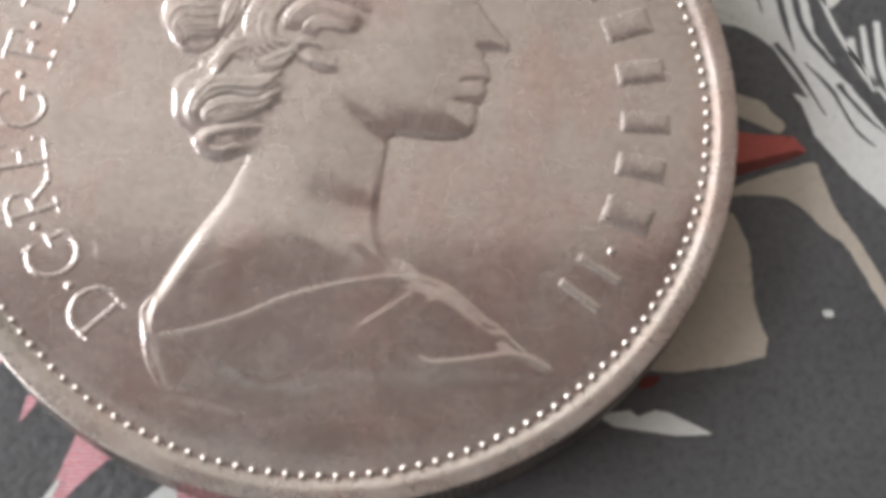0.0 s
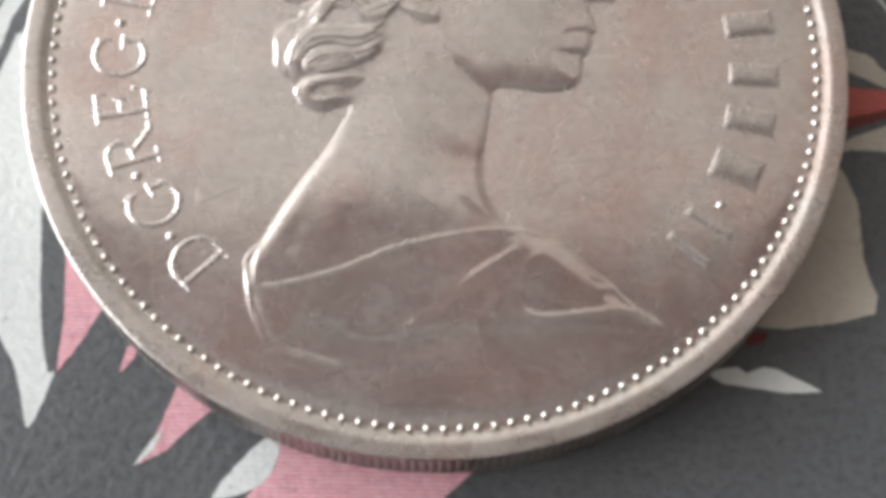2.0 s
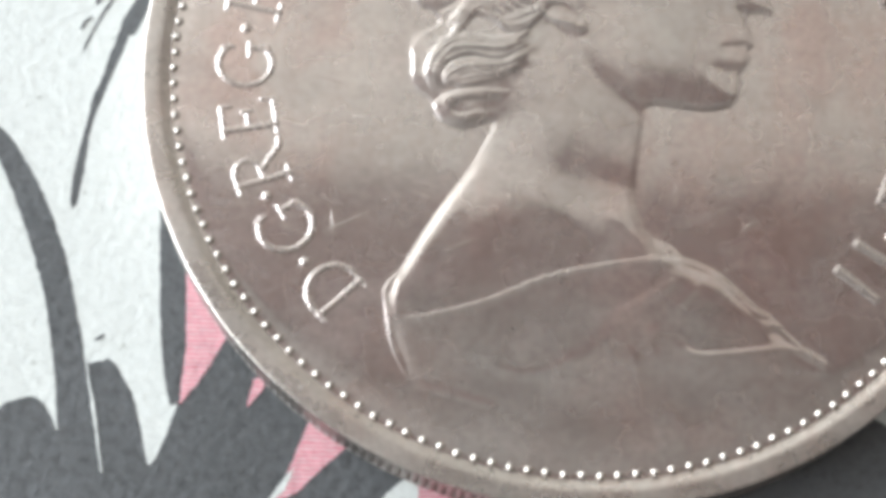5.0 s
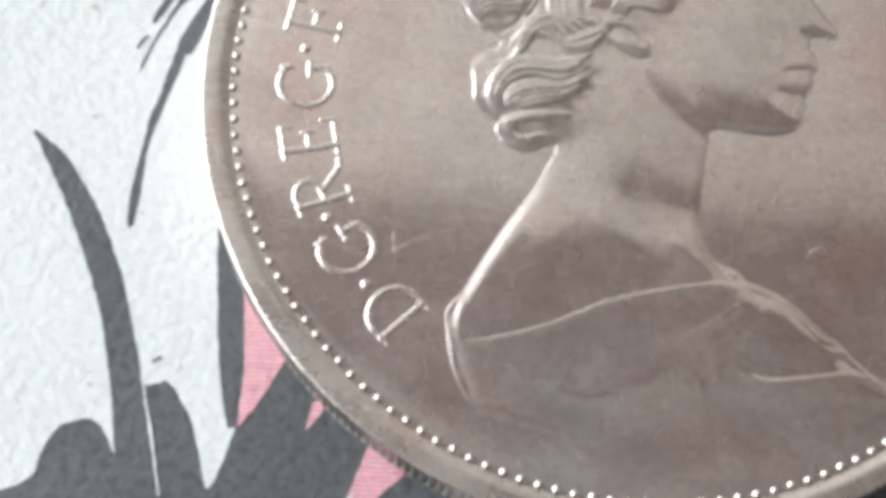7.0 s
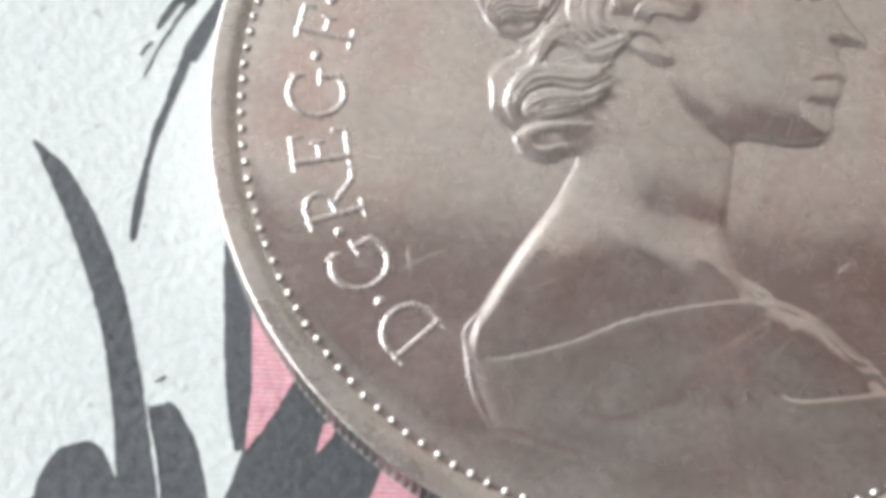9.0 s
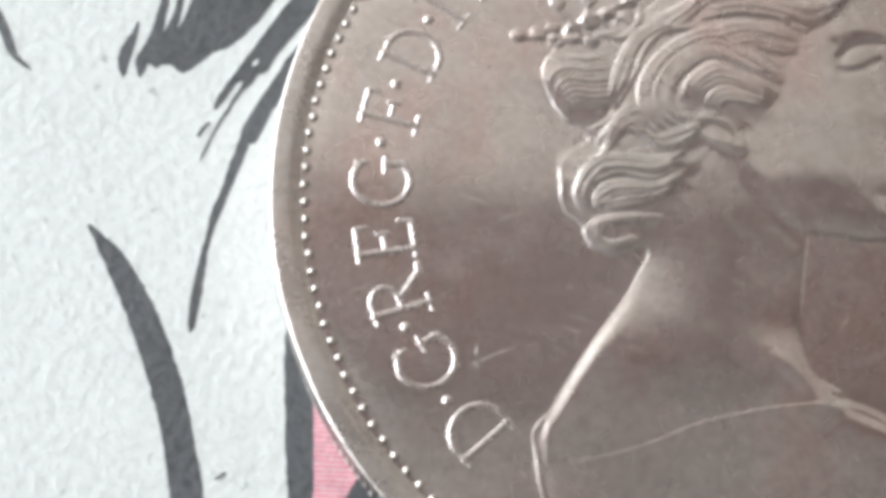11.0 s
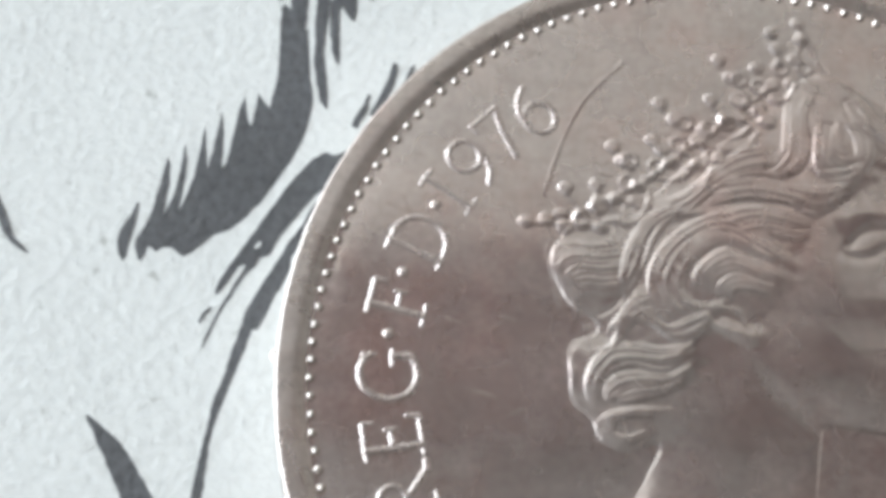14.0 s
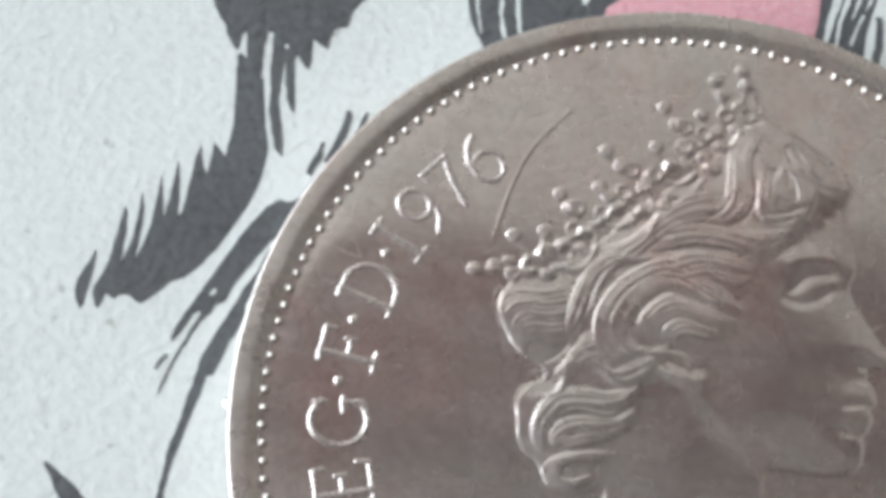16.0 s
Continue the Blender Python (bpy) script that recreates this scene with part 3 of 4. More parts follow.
def relief_mesh(name, xs, ys, h, keep, mat, parent, base, label=""):
    """A raised skin over a grid: only where keep is true."""
    ny, nx = h.shape
    X, Y = np.meshgrid(xs, ys)
    cell = keep[:-1, :-1] | keep[1:, :-1] | keep[:-1, 1:] | keep[1:, 1:]
    idx = np.arange(nx * ny).reshape(ny, nx)
    quads = np.stack([idx[:-1, :-1][cell], idx[:-1, 1:][cell], idx[1:, 1:][cell], idx[1:, :-1][cell]], 1)
    used = np.unique(quads)
    remap = np.zeros(nx * ny, int)
    remap[used] = np.arange(len(used))
    co = np.stack([X.ravel()[used], Y.ravel()[used], h.ravel()[used] + base], 1) * MM
    quads = remap[quads]
    me = bpy.data.meshes.new(name)
    me.vertices.add(len(co))
    me.vertices.foreach_set("co", co.ravel().astype(np.float32))
    me.loops.add(quads.size)
    me.loops.foreach_set("vertex_index", quads.ravel().astype(np.int32))
    me.polygons.add(len(quads))
    me.polygons.foreach_set("loop_start", (np.arange(len(quads)) * 4).astype(np.int32))
    me.update(calc_edges=True)
    me.materials.append(mat)
    me.shade_smooth()
    ob = new(name, me)
    ob.parent = parent
    return tagged(ob, label)


def smoothstep(x):
    x = np.clip(x, 0, 1)
    return x * x * (3 - 2 * x)


def letter_mesh(ch):
    width, strokes = LETTERS[ch]
    xs, ys = np.arange(-0.35, width + 0.45, 0.035), np.arange(-0.35, 2.7, 0.035)
    X, Y = np.meshgrid(xs, ys)
    h = np.full(X.shape, -0.02)
    for line, w in strokes:
        d, _ = seg_distance(X, Y, line)
        h = np.maximum(h, -0.02 + 0.067 * smoothstep((0.42 * w + 0.08 - d) / 0.15))
    return xs - width / 2, ys, h


def round_the_edge(ob, degrees, radius):
    a = radians(degrees)
    ob.matrix_local = Matrix.Translation((radius * math.cos(a) * MM, radius * math.sin(a) * MM, 0)) @ Matrix.Rotation(a - math.pi / 2, 4, "Z")


def raised_sign(name, xs, ys, h, degrees, radius):
    X, Y = np.meshgrid(xs, ys)
    round_the_edge(relief_mesh(name, xs, ys, h + dish(X, Y + radius), h > -0.0195, SILVER_LETTER, coin, FIELD), degrees, radius)


BASELINE = 13.8
for ch, deg in (("D", -136.0), ("G", -148.5), ("R", -160.1), ("E", -169.0), ("G", -178.7), ("F", 169.0), ("D", 158.0), ("1", 148.7), ("9", 142.2), ("7", 135.4), ("6", 128.2)):
    xs, ys, h = letter_mesh(ch)
    raised_sign("letter", xs, ys, h, deg, BASELINE)
bm = bmesh.new()
bmesh.ops.create_uvsphere(bm, u_segments=14, v_segments=8, radius=0.24 * MM)
bmesh.ops.scale(bm, vec=(1, 1, 0.45), verts=bm.verts[:])
dot = part("stop", bm, SILVER, coin, smooth=True)
for i, deg in enumerate((-142.1, -155.0, 174.5, 164.2, 151.7, -29.0)):
    o = dot if i == 0 else dot.copy()
    if i:
        scene.collection.objects.link(o)
    a = radians(deg)
    o.location = (15.1 * math.cos(a) * MM, 15.1 * math.sin(a) * MM, (FIELD + dish(15.1, 0)) * MM)
# the name on the other side: one plain raised bar for each character
for deg, w in ((48.6, 1.2), (40.6, 1.1), (34.1, 0.4), (27.3, 1.3), (17.6, 1.4), (7.6, 1.2), (-2.7, 1.1), (-11.7, 1.2), (-21.5, 1.5), (-33.2, 0.42), (-39.3, 0.42)):
    xs, ys = np.arange(-w / 2 - 0.25, w / 2 + 0.26, 0.05), np.arange(-0.25, 2.56, 0.05)
    X, Y = np.meshgrid(xs, ys)
    d = np.maximum(np.abs(X) - w / 2, np.abs(Y - 1.15) - 1.15)
    h = -0.02 + 0.06 * smoothstep((0.10 - d) / 0.17) + 0.035 * np.maximum(0, 1 - (X / (w / 2 + 0.1)) ** 2) * smoothstep(-d / 0.3)
    raised_sign("raised_bar", xs, ys, h, deg, BASELINE + 0.1)

# ---- the raised bust: one plain relief ----
OUTLINE = (
    pairs("2.57,14.08 3.93,14.19 5.55,13.15 6.8,12.01 7.25,11.05 6.81,9.98 6.97,8.7 7.13,7.42 6.77,6.53 7.31,5.33 8.06,4.13 8.58,3.43")
    + pairs("8.4,2.93 7.59,3.02 7.3,2.62 7.52,2.21 7.63,1.5 7.34,1.2 7.45,0.89 7.26,0.38 6.97,-0.03 6.98,-0.44 6.78,-1.25 6.08,-1.67 4.87,-1.77 2.94,-1.57")
    + pairs("2.64,-2.29 2.45,-3.63 2.26,-5.7 2.47,-6.94 3.09,-8.09 4.22,-8.71 5.75,-9.34 6.76,-10.28 7.58,-10.9 8.4,-11.44 8.09,-11.75 9.11,-12.27 9.92,-12.69 10.53,-13.42")
    + pairs("9.92,-14.05 8.8,-14.47 5.74,-15.21 1.95,-15.64 -1.84,-15.66 -4.42,-15.24 -6.17,-14.82 -7.4,-14.3")
    + pairs("-8,-12.94 -8.51,-11.88 -8.5,-10.84 -8.29,-10 -7.98,-9.48 -7.35,-8.32 -6.31,-6.55 -5.08,-4.78 -4.47,-3.64 -4.06,-2.61")
    + pairs("-5.28,-3.03 -6.3,-2.63 -6.7,-1.91 -7,-1.5 -7.41,-1.1 -7.71,-0.18 -7.7,0.83 -7.4,1.54 -6.59,2.05 -6.8,2.56 -7.6,3.05 -8.1,3.74 -8.5,4.74 -8.4,5.63 -8.1,6.03")
    + pairs("-7.61,6.63 -6.01,7.04 -4.23,8.13 -2.58,9.81 -0.65,11.18 1.26,12.74"))
HAIR = pairs("2.27,14.08 3.93,14.19 5.55,13.15 6.8,12.01 7.25,11.05 6.23,9.88 5.29,8.7 3.92,8.1 2.56,7.31 2.21,5.52 1.64,4.12 0.06,2.51 -1.44,1.69 -2.14,0.06 -3.56,-1.38 -4.06,-2.61") + pairs(
    "-5.28,-3.03 -6.3,-2.63 -6.7,-1.91 -7.41,-1.1 -7.71,-0.18 -7.7,0.83 -7.4,1.54 -6.59,2.05 -7.6,3.05 -8.1,3.74 -8.5,4.74 -8.4,5.63 -8.1,6.03 -6.01,7.04 -4.23,8.13 -2.58,9.81 -0.65,11.18 1.26,12.74")


def inside(px, py, poly):
    """Distance to a closed outline, positive within it."""
    n = len(poly)
    d, _ = seg_distance(px, py, list(poly) + [poly[0]])
    odd = np.zeros(px.shape, bool)
    for i in range(n):
        (ax, ay), (bx, by) = poly[i], poly[(i + 1) % n]
        if ay != by:
            odd ^= ((ay > py) != (by > py)) & (px < (bx - ax) * (py - ay) / (by - ay) + ax)
    return np.where(odd, d, -d)


STEP = 0.05
gx, gy = np.arange(-10.2, 11.0, STEP), np.arange(-16.4, 17.4, STEP)
GX, GY = np.meshgrid(gx, gy)
sd = inside(GX, GY, [tuple(q) for q in spline(OUTLINE, 3, True)])
hd = inside(GX, GY, [tuple(q) for q in spline(HAIR, 2, True)])
# the head is domed, the shoulders lie as flat as the field and run out into it
low = smoothstep((-2.5 - GY) / 4.5)
fade = smoothstep((GY + 16.6) / 10.5)
dome = (0.042 + 0.016 * smoothstep((GX - 1) / 3)) * smoothstep(sd / 0.15) + (0.155 - 0.08 * smoothstep((-1.0 - GX) / 4)) * (1 - np.exp(-np.maximum(sd, 0) / 1.7))
run_out = 0.5 + 4.0 * smoothstep((-12.0 - GY) / 2.5) * smoothstep((GX + 7.2) / 2.5)
flat = 0.125 * smoothstep(sd / run_out) * fade
collarbone = (-6.3 - 0.58 * GX - GY) / 1.156
flat += 0.05 * smoothstep(collarbone / 2.2 + 0.5) * smoothstep(sd / 0.8) * fade
h = np.where(sd > 0, dome * (1 - low) + flat * low, -0.012)
h += 0.03 * smoothstep(hd / 1.5)
# the jaw stands over the neck
jaw = side_of(GX, GY, [(-1.2, 3.0), (0.6, 0.2), (1.6, -0.9), (2.6, -1.8), (3.4, -2.4)])
h += 0.04 * smoothstep(jaw / 1.1 + 0.5) * smoothstep(sd / 0.3) * smoothstep((3.5 - GY) / 3) * (GX > -2.5)


def ridge(text, width, height, taper=True):
    """A fold (or a groove, with a negative height) along a line."""
    global h
    line = [tuple(q) for q in spline(pairs(text), 6)]
    d, t = seg_distance(GX, GY, line)
    end = np.minimum(1, np.minimum(t, 1 - t) * 5 + 0.15) if taper else 1.0
    h = h + 0.62 * height * np.exp(-(d / width) ** 2) * end


hair = np.zeros(GX.shape)


def even(text, n=28):
    """Evenly spaced points along a smooth line."""
    p = spline(pairs(text), 6)
    s = np.r_[0, np.cumsum(np.hypot(*np.diff(p, axis=0).T))]
    u = np.linspace(0, s[-1], n)
    return np.c_[np.interp(u, s, p[:, 0]), np.interp(u, s, p[:, 1])]


def tress(one_side, other_side, strands, body=0.034, amp=0.042):
    """A tress of combed strands that flow between its two sides."""
    a, b = even(one_side), even(other_side)
    gap = np.hypot(*(a - b).T) / strands
    both = np.r_[a, b]
    x0, y0 = both.min(0) - 0.6
    x1, y1 = both.max(0) + 0.6
    cut = (slice(*np.searchsorted(gy, (y0, y1))), slice(*np.searchsorted(gx, (x0, x1))))
    for k in range(strands):
        f = (k + 0.5) / strands
        line = a * (1 - f) + b * f
        d, t = seg_distance(GX[cut], GY[cut], [tuple(q) for q in line])
        w = 0.62 * np.interp(t, np.linspace(0, 1, len(gap)), gap) + 0.015
        ends = np.minimum(1, np.minimum(t * 7 + 0.25, (1 - t) * 6 + 0.2))
        uneven = 1 + 0.22 * math.sin(k * 2.7 + strands) + 0.12 * np.sin(t * 9 + k * 1.9)
        top = (body * math.sqrt(1 - 0.75 * (2 * f - 1) ** 2) + amp * uneven * (1 - (d / w) ** 2)) * ends
        hair[cut] = np.maximum(hair[cut], np.where(d < w, top, 0))


for one_side, other_side, strands in (
        ("-5.55,6.06 -6.63,5.82 -7.72,5.87 -8.41,5.48 -8.50,4.52 -8.17,3.42 -7.45,2.54", "-5.60,3.74 -6.15,3.59 -6.75,3.66 -7.22,3.44 -7.39,3.14 -7.22,2.80 -6.86,2.50", 9),
        ("-3.22,8.06 -4.57,7.01 -5.28,5.82 -5.57,4.67 -5.67,3.67", "-1.88,7.46 -3.23,7.18 -4.07,6.26 -4.46,5.23 -5.31,3.53", 6),
        ("1.91,5.43 0.56,6.59 -1.14,7.50 -3.11,6.62 -4.27,5.11 -4.42,3.73 -3.88,2.64 -2.94,2.07", "1.60,4.98 0.04,5.66 -1.29,6.10 -2.53,5.20 -2.98,4.17 -2.68,3.44 -1.72,3.32 -1.11,3.59", 9),
        ("1.60,4.88 0.03,5.46 -1.18,5.86 -2.29,5.04 -2.59,4.19", "1.21,4.26 0.25,4.59 -0.71,4.92 -1.45,4.58 -1.70,4.11", 4),
        ("-1.60,3.25 -2.81,2.82 -3.65,2.41 -4.48,3.11 -4.71,3.71 -4.23,3.99", "-1.73,2.87 -2.34,2.15 -3.30,1.69 -4.48,2.49 -5.67,2.43 -6.03,1.44", 5),
        ("-4.23,3.94 -5.19,3.39 -5.67,2.56 -6.03,1.44 -6.85,1.16", "-3.88,2.76 -4.48,2.74 -5.08,2.34 -5.55,1.71 -6.03,0.91", 5),
        ("-2.53,1.83 -3.82,1.44 -5.06,1.54 -6.17,1.33 -6.83,0.54 -7.05,-0.41 -6.74,-1.20", "-2.58,1.07 -3.81,0.41 -5.05,0.62 -5.91,0.31 -6.32,-0.19 -6.39,-0.65 -6.21,-0.99", 6),
        ("-2.53,1.01 -3.57,0.37 -4.92,0.36 -5.78,0.18 -6.27,-0.38 -6.14,-0.90 -5.40,-0.74", "-2.82,0.06 -3.81,-0.53 -4.79,-0.84 -5.40,-0.95 -5.65,-0.75 -5.53,-0.42 -5.09,-0.19", 5),
        ("-3.31,-1.12 -4.66,-1.10 -6.13,-1.41 -6.53,-1.98 -6.35,-2.58 -5.62,-2.81 -4.41,-2.28", "-3.80,-1.51 -4.66,-1.50 -5.51,-1.59 -5.87,-1.95 -5.75,-2.29 -5.26,-2.32 -4.65,-2.03", 4),
        ("2.40,14.01 1.74,12.87 1.53,11.02 1.29,10.15 0.48,9.52", "3.20,13.57 2.58,12.16 2.67,10.69 2.33,9.79 1.38,9.15", 5),
        ("3.00,11.92 2.81,10.43 3.02,9.46 4.26,9.21 5.20,9.95 5.47,11.12 5.12,12.15 4.35,13.03", "3.66,11.47 3.57,10.66 3.75,10.13 4.25,10.06 4.63,10.53 4.61,11.20 4.38,11.67 4.10,12.25", 6),
        ("3.22,14.06 4.76,14.16 5.81,13.73 6.77,12.55 7.15,11.35 6.79,10.39", "4.24,13.03 4.46,13.26 4.89,12.79 5.21,12.05 5.93,11.28 6.61,10.72", 6),
        ("-1.60,8.93 0.02,9.18 1.75,8.96 3.00,8.93 4.26,9.21 4.99,9.73", "-1.62,7.81 -0.01,8.24 1.59,8.06 2.81,7.51 3.58,8.02 4.29,8.79", 6),
        ("-4.32,7.79 -2.97,8.26 -1.71,9.37 -0.45,10.37 1.07,10.86", "-2.98,7.09 -1.74,8.32 -0.73,9.03 0.52,9.32 1.51,9.16", 6),
        ("-1.76,7.21 -0.15,7.81 1.58,7.65 3.04,7.21", "-0.68,6.24 0.73,6.62 1.66,6.44 2.65,6.62", 5),
        ("3.66,11.47 3.57,10.66 3.75,10.13 4.25,10.06 4.63,10.53", "4.10,12.1 3.98,11.5 4.02,11.1 4.16,10.95 4.3,11.2", 3),
        ("1.21,4.26 0.25,4.5 -0.71,4.8 -1.35,4.5 -1.6,4.0", "0.9,3.9 0.2,4.0 -0.5,4.1 -0.85,3.95 -0.9,3.75", 3),
):
    tress(one_side, other_side, strands)
for cx, cy, rx, ry, up in ((-1.2, 4.8, 2.6, 1.8, 0.12), (-6.6, 4.4, 1.9, 1.5, 0.05), (-5.4, 0.0, 2.3, 1.9, 0.06), (-5.4, -2.4, 1.3, 0.8, 0.04), (4.2, 11.2, 2.2, 2.2, 0.15), (1.5, 8.2, 3.2, 0.9, 0.05)):
    h = h + 0.3 * up * smoothstep(1.3 - np.hypot((GX - cx) / rx, (GY - cy) / ry)) * smoothstep(hd / 0.5)
grain = np.sin(GX * 3.1 + 2.2 * np.sin(GY * 1.3)) * np.sin(GY * 5.3 + 1.7 * np.sin(GX * 1.9))
h = h + (hair * (0.4 + 0.6 * smoothstep(hd / 0.9)) + 0.004 * grain) * smoothstep(hd / 0.16 + 0.4)
# bright worn outline of the hair
for text in (
    "-7.86,2.62 -8.15,3.25 -8.40,4.23 -8.62,5.01 -8.56,5.72 -8.20,6.10",
    "-6.78,1.84 -7.44,1.57 -7.70,0.93 -7.50,0.17 -7.57,-0.67 -7.30,-1.20 -6.84,-1.46",
    "-6.53,-1.69 -6.56,-2.20 -6.18,-2.72",
    "-7.09,2.36 -6.97,1.93",
    "-6.86,2.38 -6.74,2.01",
    "-6.14,0.59 -5.67,0.90 -3.78,1.01 -2.78,1.54 -2.28,2.47",
    "-2.23,3.06 -1.41,2.39 -0.22,2.16",
    "-1.87,3.26 -0.67,3.16 -0.33,2.46",
):
    ridge(text, 0.08, 0.05)
# dark clefts between the locks
for text in (
    "0.48,9.48 1.16,9.79 1.56,10.45",
    "1.47,9.17 2.23,9.53 2.75,10.52",
    "4.21,13.15 4.42,12.28 5.02,11.56",
    "3.01,11.93 4.39,11.69 5.51,11.27 6.75,10.80",
    "3.04,9.73 3.92,9.84 4.95,10.21",
    "3.02,9.36 3.90,9.41 4.59,9.71",
    "-3.83,7.26 -4.45,6.00 -4.82,4.72 -5.55,3.56",
    "-1.62,7.82 -0.01,8.04 1.72,7.98 2.71,7.77",
    "-0.93,10.89 0.08,11.16 0.73,11.90",
    "-2.21,9.09 -1.70,9.65 -1.56,10.45",
    "-5.43,3.69 -5.90,3.04 -6.62,2.64",
    "-1.05,5.92 0.17,5.60 1.26,5.33",
    "3.62,14.30 5.53,13.94 6.85,12.43 7.21,11.23 6.85,10.40 6.53,10.20",
):
    ridge(text, 0.09, -0.06)
# cloth over the shoulders
ridge("-8.29,-11.62 -6.78,-11.51 -4.26,-10.77 -1.74,-9.67 0.81,-9.02 2.87,-8.71 4.2,-8.66", 0.075, 0.032)
ridge("2.87,-8.75 4.4,-8.8 5.75,-9.45 7.21,-10.81 7.98,-11.1", 0.18, 0.09)
ridge("1.22,-11.45 2.11,-10.76 3.38,-9.93 3.9,-9.5", 0.2, 0.022)
ridge("3.77,-11.00 4.41,-10.18 4.92,-9.76", 0.2, 0.012)
ridge("3.89,-12.47 4.90,-12.85 7.18,-12.60 8.71,-12.46 10.08,-13.16", 0.14, 0.045)
ridge("7.84,-11.33 8.96,-12.25 10.08,-13.16", 0.13, 0.05)
ridge("-4.43,-13.28 -3.16,-13.78 -1.65,-13.70 -0.41,-12.94", 0.2, 0.018)
ridge("1.86,-12.51 2.12,-13.69 1.87,-14.35", 0.17, 0.022)
ridge("2.9,-11.6 2.75,-12.5 2.97,-13.0", 0.17, 0.022)
ridge("-1.94,-14.18 -0.39,-13.44 1.56,-11.75 2.89,-10.6", 0.5, 0.02)
ridge("-4.41,-6.49 -4.95,-9.26 -5.45,-13.03", 0.75, 0.026)
ridge("-6.2,-8.7 -6.5,-9.7", 0.35, -0.02, False)
ridge("-8.01,-9.59 -8.37,-10.14 -8.5,-10.55 -8.35,-11.49 -8.1,-12.82 -7.5,-14.2", 0.1, 0.08)
ridge("-7.88,-9.58 -8.0,-10.83 -7.95,-11.7", 0.1, 0.03)
ridge("-7.52,-14.38 -5.63,-14.87 -3.61,-15.48", 0.2, 0.02)
# hollow of the throat
h -= 0.034 * np.exp(-((GX - 1.6) / 1.4) ** 2 - ((GY + 0.4 * (GX - 1.6) + 5.5) / 0.85) ** 2) * smoothstep(sd / 0.25)
# neck and the plain head
ridge("0.94,-6.53 2.27,-7.67 4.22,-8.61", 0.35, 0.05)
ridge("-1.55,2.7 -0.44,2.1 0.17,2.2", 0.25, 0.10)
ridge("6.03,1.3 6.73,1.4 7.43,1.5", 0.13, -0.06)
ridge("5.75,0.38 6.36,0.18 7.06,0.18", 0.22, -0.035)
ridge("6.88,3.22 7.59,2.92 8.39,3.13", 0.16, -0.07)
ridge("3.99,6.12 4.96,7.02 6.34,7.22", 0.2, -0.10)
ridge("3.9,5.93 4.9,5.83 6.17,6.53", 0.18, -0.07)
ridge("3.55,7.31 4.92,7.91 6.51,7.92", 0.45, 0.05)
ridge("2.6,-1.9 1.8,-1.2 1.0,-0.2", 0.3, -0.015)
# beaded crown
ridge("-8.8,7.49 -8.6,8.57 -7.92,10.7 -7.07,12.42 -5.54,14.14 -4.9,14.7", 0.12, 0.05)
for text in ("-1.13,11.13 -0.35,11.09 0.23,11.89",
             "-1.15,10.45 -0.05,10.6 0.53,11.66 0.63,12.18",
             "-4.51,8.99 -3.05,9 -2.18,9.72",
             "-6.14,7.02 -5.07,6.84 -4.46,7.52 -4.29,8.34",
             "1.29,12.91 1.86,13.12 2.15,13.75",
             "-1.78,10.16 -1.64,9.5 -1.98,8.65",
             "2.64,16.34 3.08,15.48 3.35,14.26",
             "1.08,15.61 1.39,15.36 1.52,14.67",
             "2.48,16.33 2.54,15.79 2.35,15.16",
             "-3.77,12.23 -3.31,11.92 -3.16,11.59",
             "-5.82,10.07 -5.43,9.76 -5.05,9.29",
             "-1.17,14.48 -0.65,14.08 -0.26,13.85",
             "-4.11,10.52 -3.8,10.2 -3.5,9.72",
             "-1.53,12.55 -1.11,12.06 -0.88,11.74",
             "-7.84,8.05 -7.43,7.67 -7.2,7.2",
             "-6.5,8.3 -6.59,7.72 -6.44,7.24",
             "-9.51,6.66 -8.72,6.62 -7.51,6.69 -6.29,6.6",
             "-7.35,7.19 -5.98,7.92 -4.6,8.65",
             "-4.6,8.65 -3.03,10.08 -1.76,11",
             "-1.76,11 -0.15,12.47 1.32,13.6"):
    ridge(text, 0.14, 0.075, False)
for rx, ry in pairs("-2.69,11.62 -1.67,11.43 -0.88,11.74 -0.26,13.85 0.6,13.56 -0.29,12.89 2.64,14.57 1.6,14.49 -5.13,9.7 -2.65,9.85 -3.97,9.52 -5.21,8.7 -6.44,7.57 -7.2,6.87 -5.6,7.62 -3.02,10.58"):
    d = np.hypot(GX - rx, GY - ry)
    h = h + 0.06 * np.exp(-((d - 0.3) / 0.12) ** 2)
for bx, by in pairs("-9.51,6.66 -8.65,6.87 -8.04,7.07 -7.84,8.3 -7.89,6.51 -7.2,6.95 -6.5,8.55 -6.37,6.6 -6.59,7.48 -5.75,7.94 -5.82,10.32 -5.43,9.68 -4.11,10.72 -4.75,8.56 -4.91,7.82 -3.72,10.29 -3.35,9.73 -3.77,12.49 -3.15,11.76 -1.91,11.33") + pairs("-1.77,10.58 -2.16,10.81 -1.32,10.02 -1.53,12.81 -0.95,11.9 -0.17,11.95 -1.14,14.75 -0.66,13.91 0.52,14.46 -0.13,12.9 0.56,12.43 0.93,11.86 1.25,16.2 1.47,15.46 1.24,13.69 2.26,14.98 2.45,16.72 2.54,15.97 2.05,13.83 1.3,13"):
    d = np.hypot((GX - bx) * 0.92, GY - by)
    h = np.maximum(h, np.where(d < 0.33, 0.075 * np.sqrt(np.maximum(0, 1 - (d / 0.33) ** 2)) + np.minimum(np.maximum(h, 0), 0.14), h))
g = np.pad(h, 1, mode="edge")
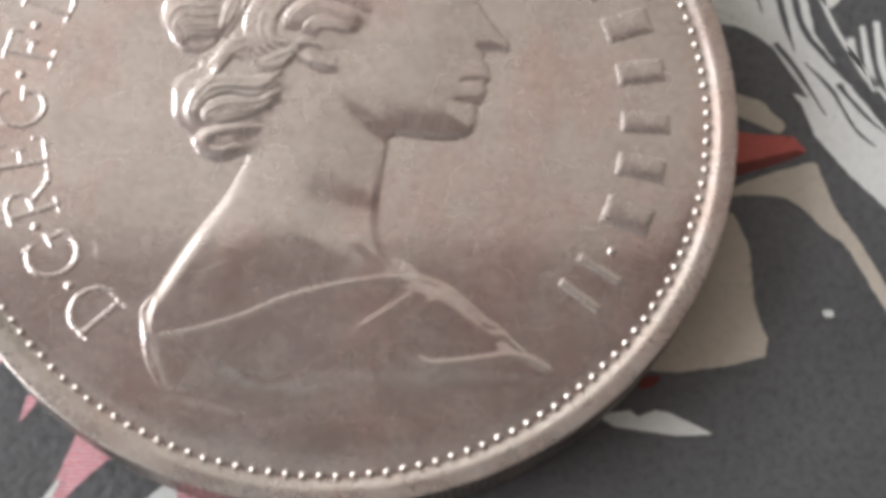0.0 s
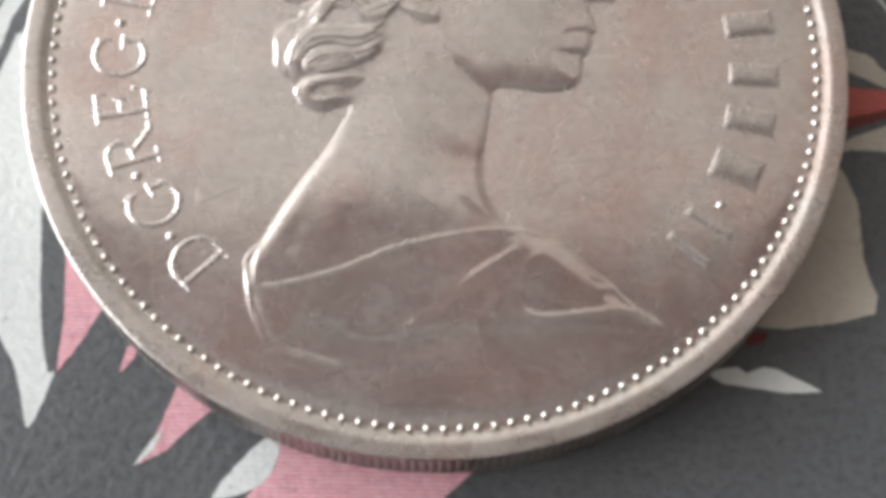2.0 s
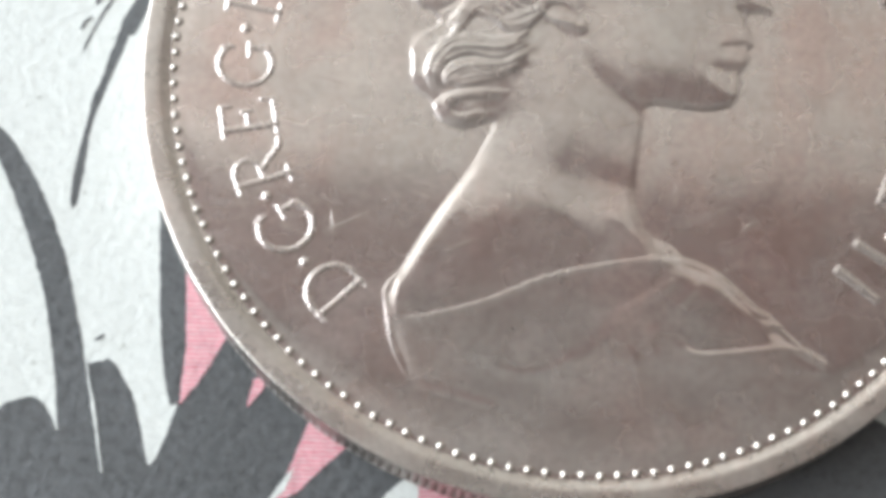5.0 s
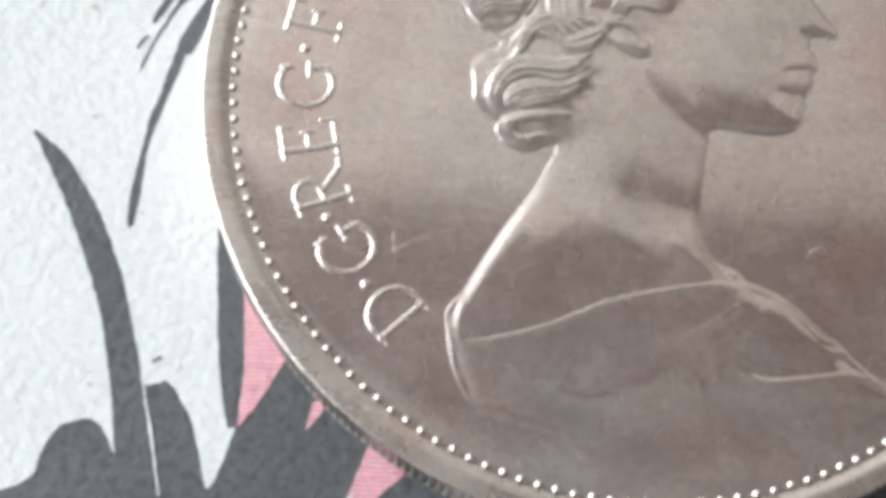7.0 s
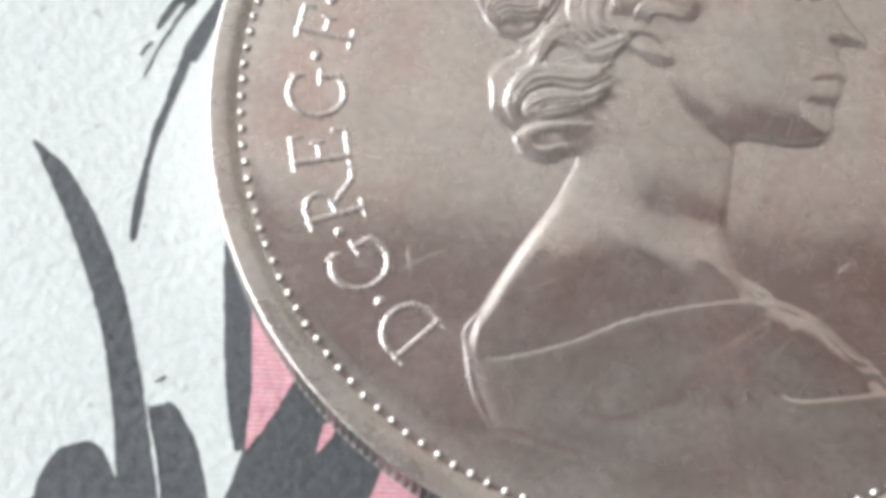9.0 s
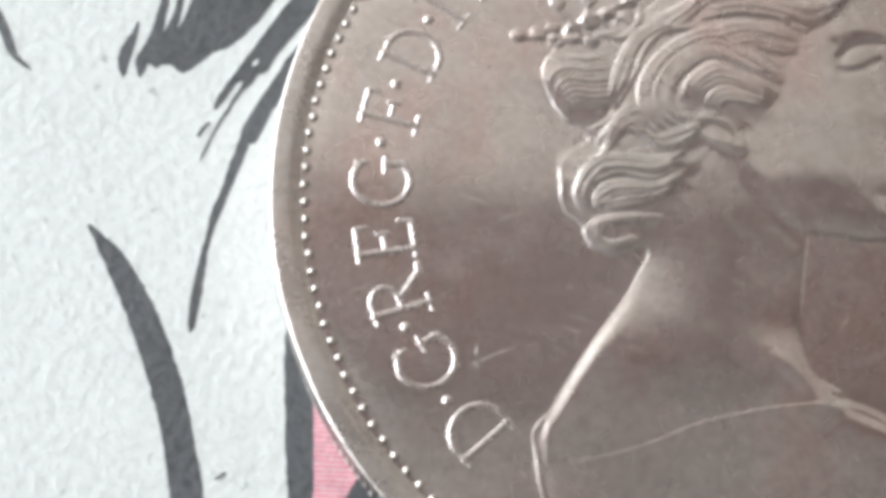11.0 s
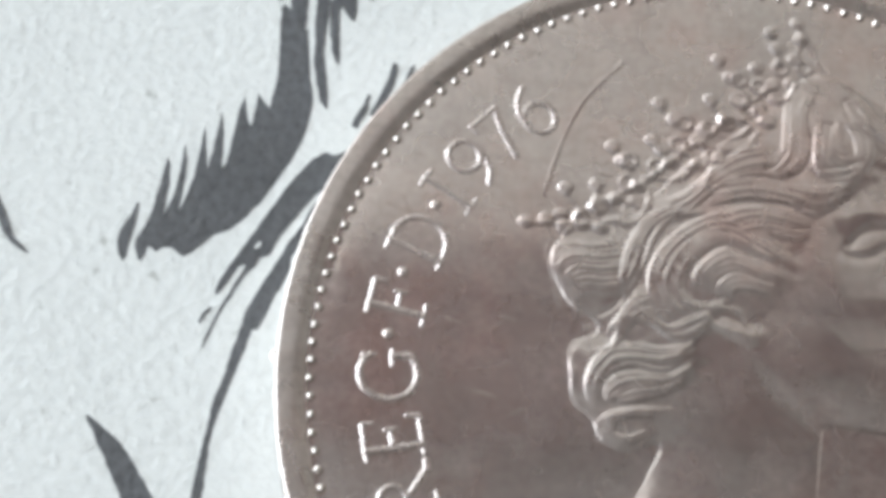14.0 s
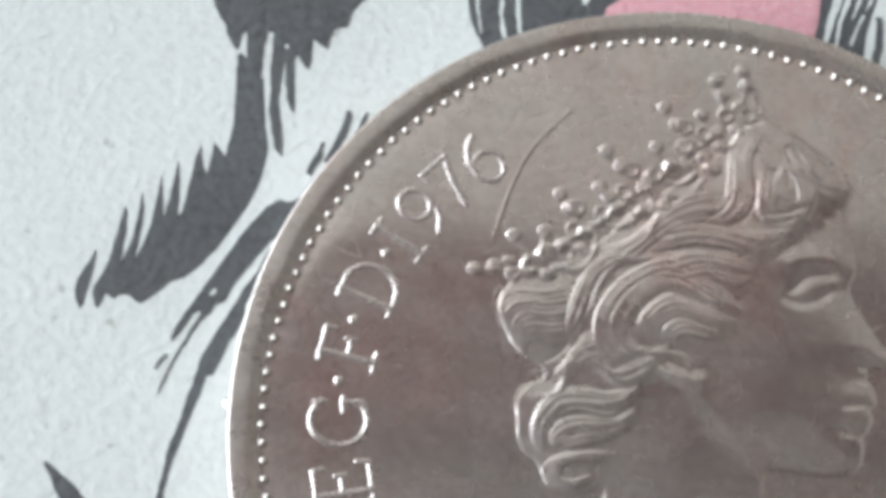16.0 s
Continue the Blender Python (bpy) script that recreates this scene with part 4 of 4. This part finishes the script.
h = 0.4 * h + 0.15 * (g[:-2, 1:-1] + g[2:, 1:-1] + g[1:-1, :-2] + g[1:-1, 2:])
relief_mesh("raised_bust", gx, gy, h + dish(GX, GY), (sd > -0.05) | (h > 0.0), SILVER_RELIEF, coin, FIELD, "raised plain bust in profile with a beaded crown")

# small marks of wear
for text, w in (("6.76,-7.25 7.11,-6.94 7.57,-6.78", 0.07), ("-19.50,0.03 -19.54,0.33 -19.49,0.53", 0.16), ("-11.51,-14.52 -12.02,-14.94", 0.06),
                ("-10.92,-6.71 -10.84,-7.6 -10.70,-8.65", 0.038), ("-11.35,-7.98 -10.3,-7.42 -9.25,-6.89", 0.038), ("3.83,-5.75 4.0,-5.3 4.22,-4.97", 0.03), ("6.55,-7.41 7.0,-7.1 7.42,-6.84", 0.03),
                ("3.34,-15.6 3.6,-16.0 3.88,-16.6", 0.035), ("7.01,-2.34 7.15,-2.37 7.30,-2.38", 0.045), ("-10.85,-3.63 -10.7,-3.72 -10.65,-3.78", 0.03)):
    line = spline(pairs(text), 5)
    bm = bmesh.new()
    rings = []
    zc = RIM_TOP - 0.22 if abs(line[0][0]) > 19 else (RIM_TOP - 0.02 if np.hypot(*line[0]) > 18.4 else FIELD - 0.006 + dish(*line[0]))
    for i, (x, y) in enumerate(line):
        ww = w * (0.25 + 0.75 * math.sin(math.pi * i / (len(line) - 1)))
        tx, ty = line[min(i + 1, len(line) - 1)] - line[max(i - 1, 0)]
        l = math.hypot(tx, ty)
        nx_, ny_ = -ty / l, tx / l
        rings.append([bm.verts.new(((x + nx_ * s) * MM, (y + ny_ * s) * MM, (zc + u) * MM)) for s, u in ((-ww, 0), (-ww * 0.5, ww * 0.5), (ww * 0.5, ww * 0.5), (ww, 0))])
    for p, q in zip(rings, rings[1:]):
        for k in range(3):
            bm.faces.new((p[k], q[k], q[k + 1], p[k + 1]))
    bmesh.ops.recalc_face_normals(bm, faces=bm.faces[:])
    part("nick", bm, SILVER_BEAD, coin, smooth=True)
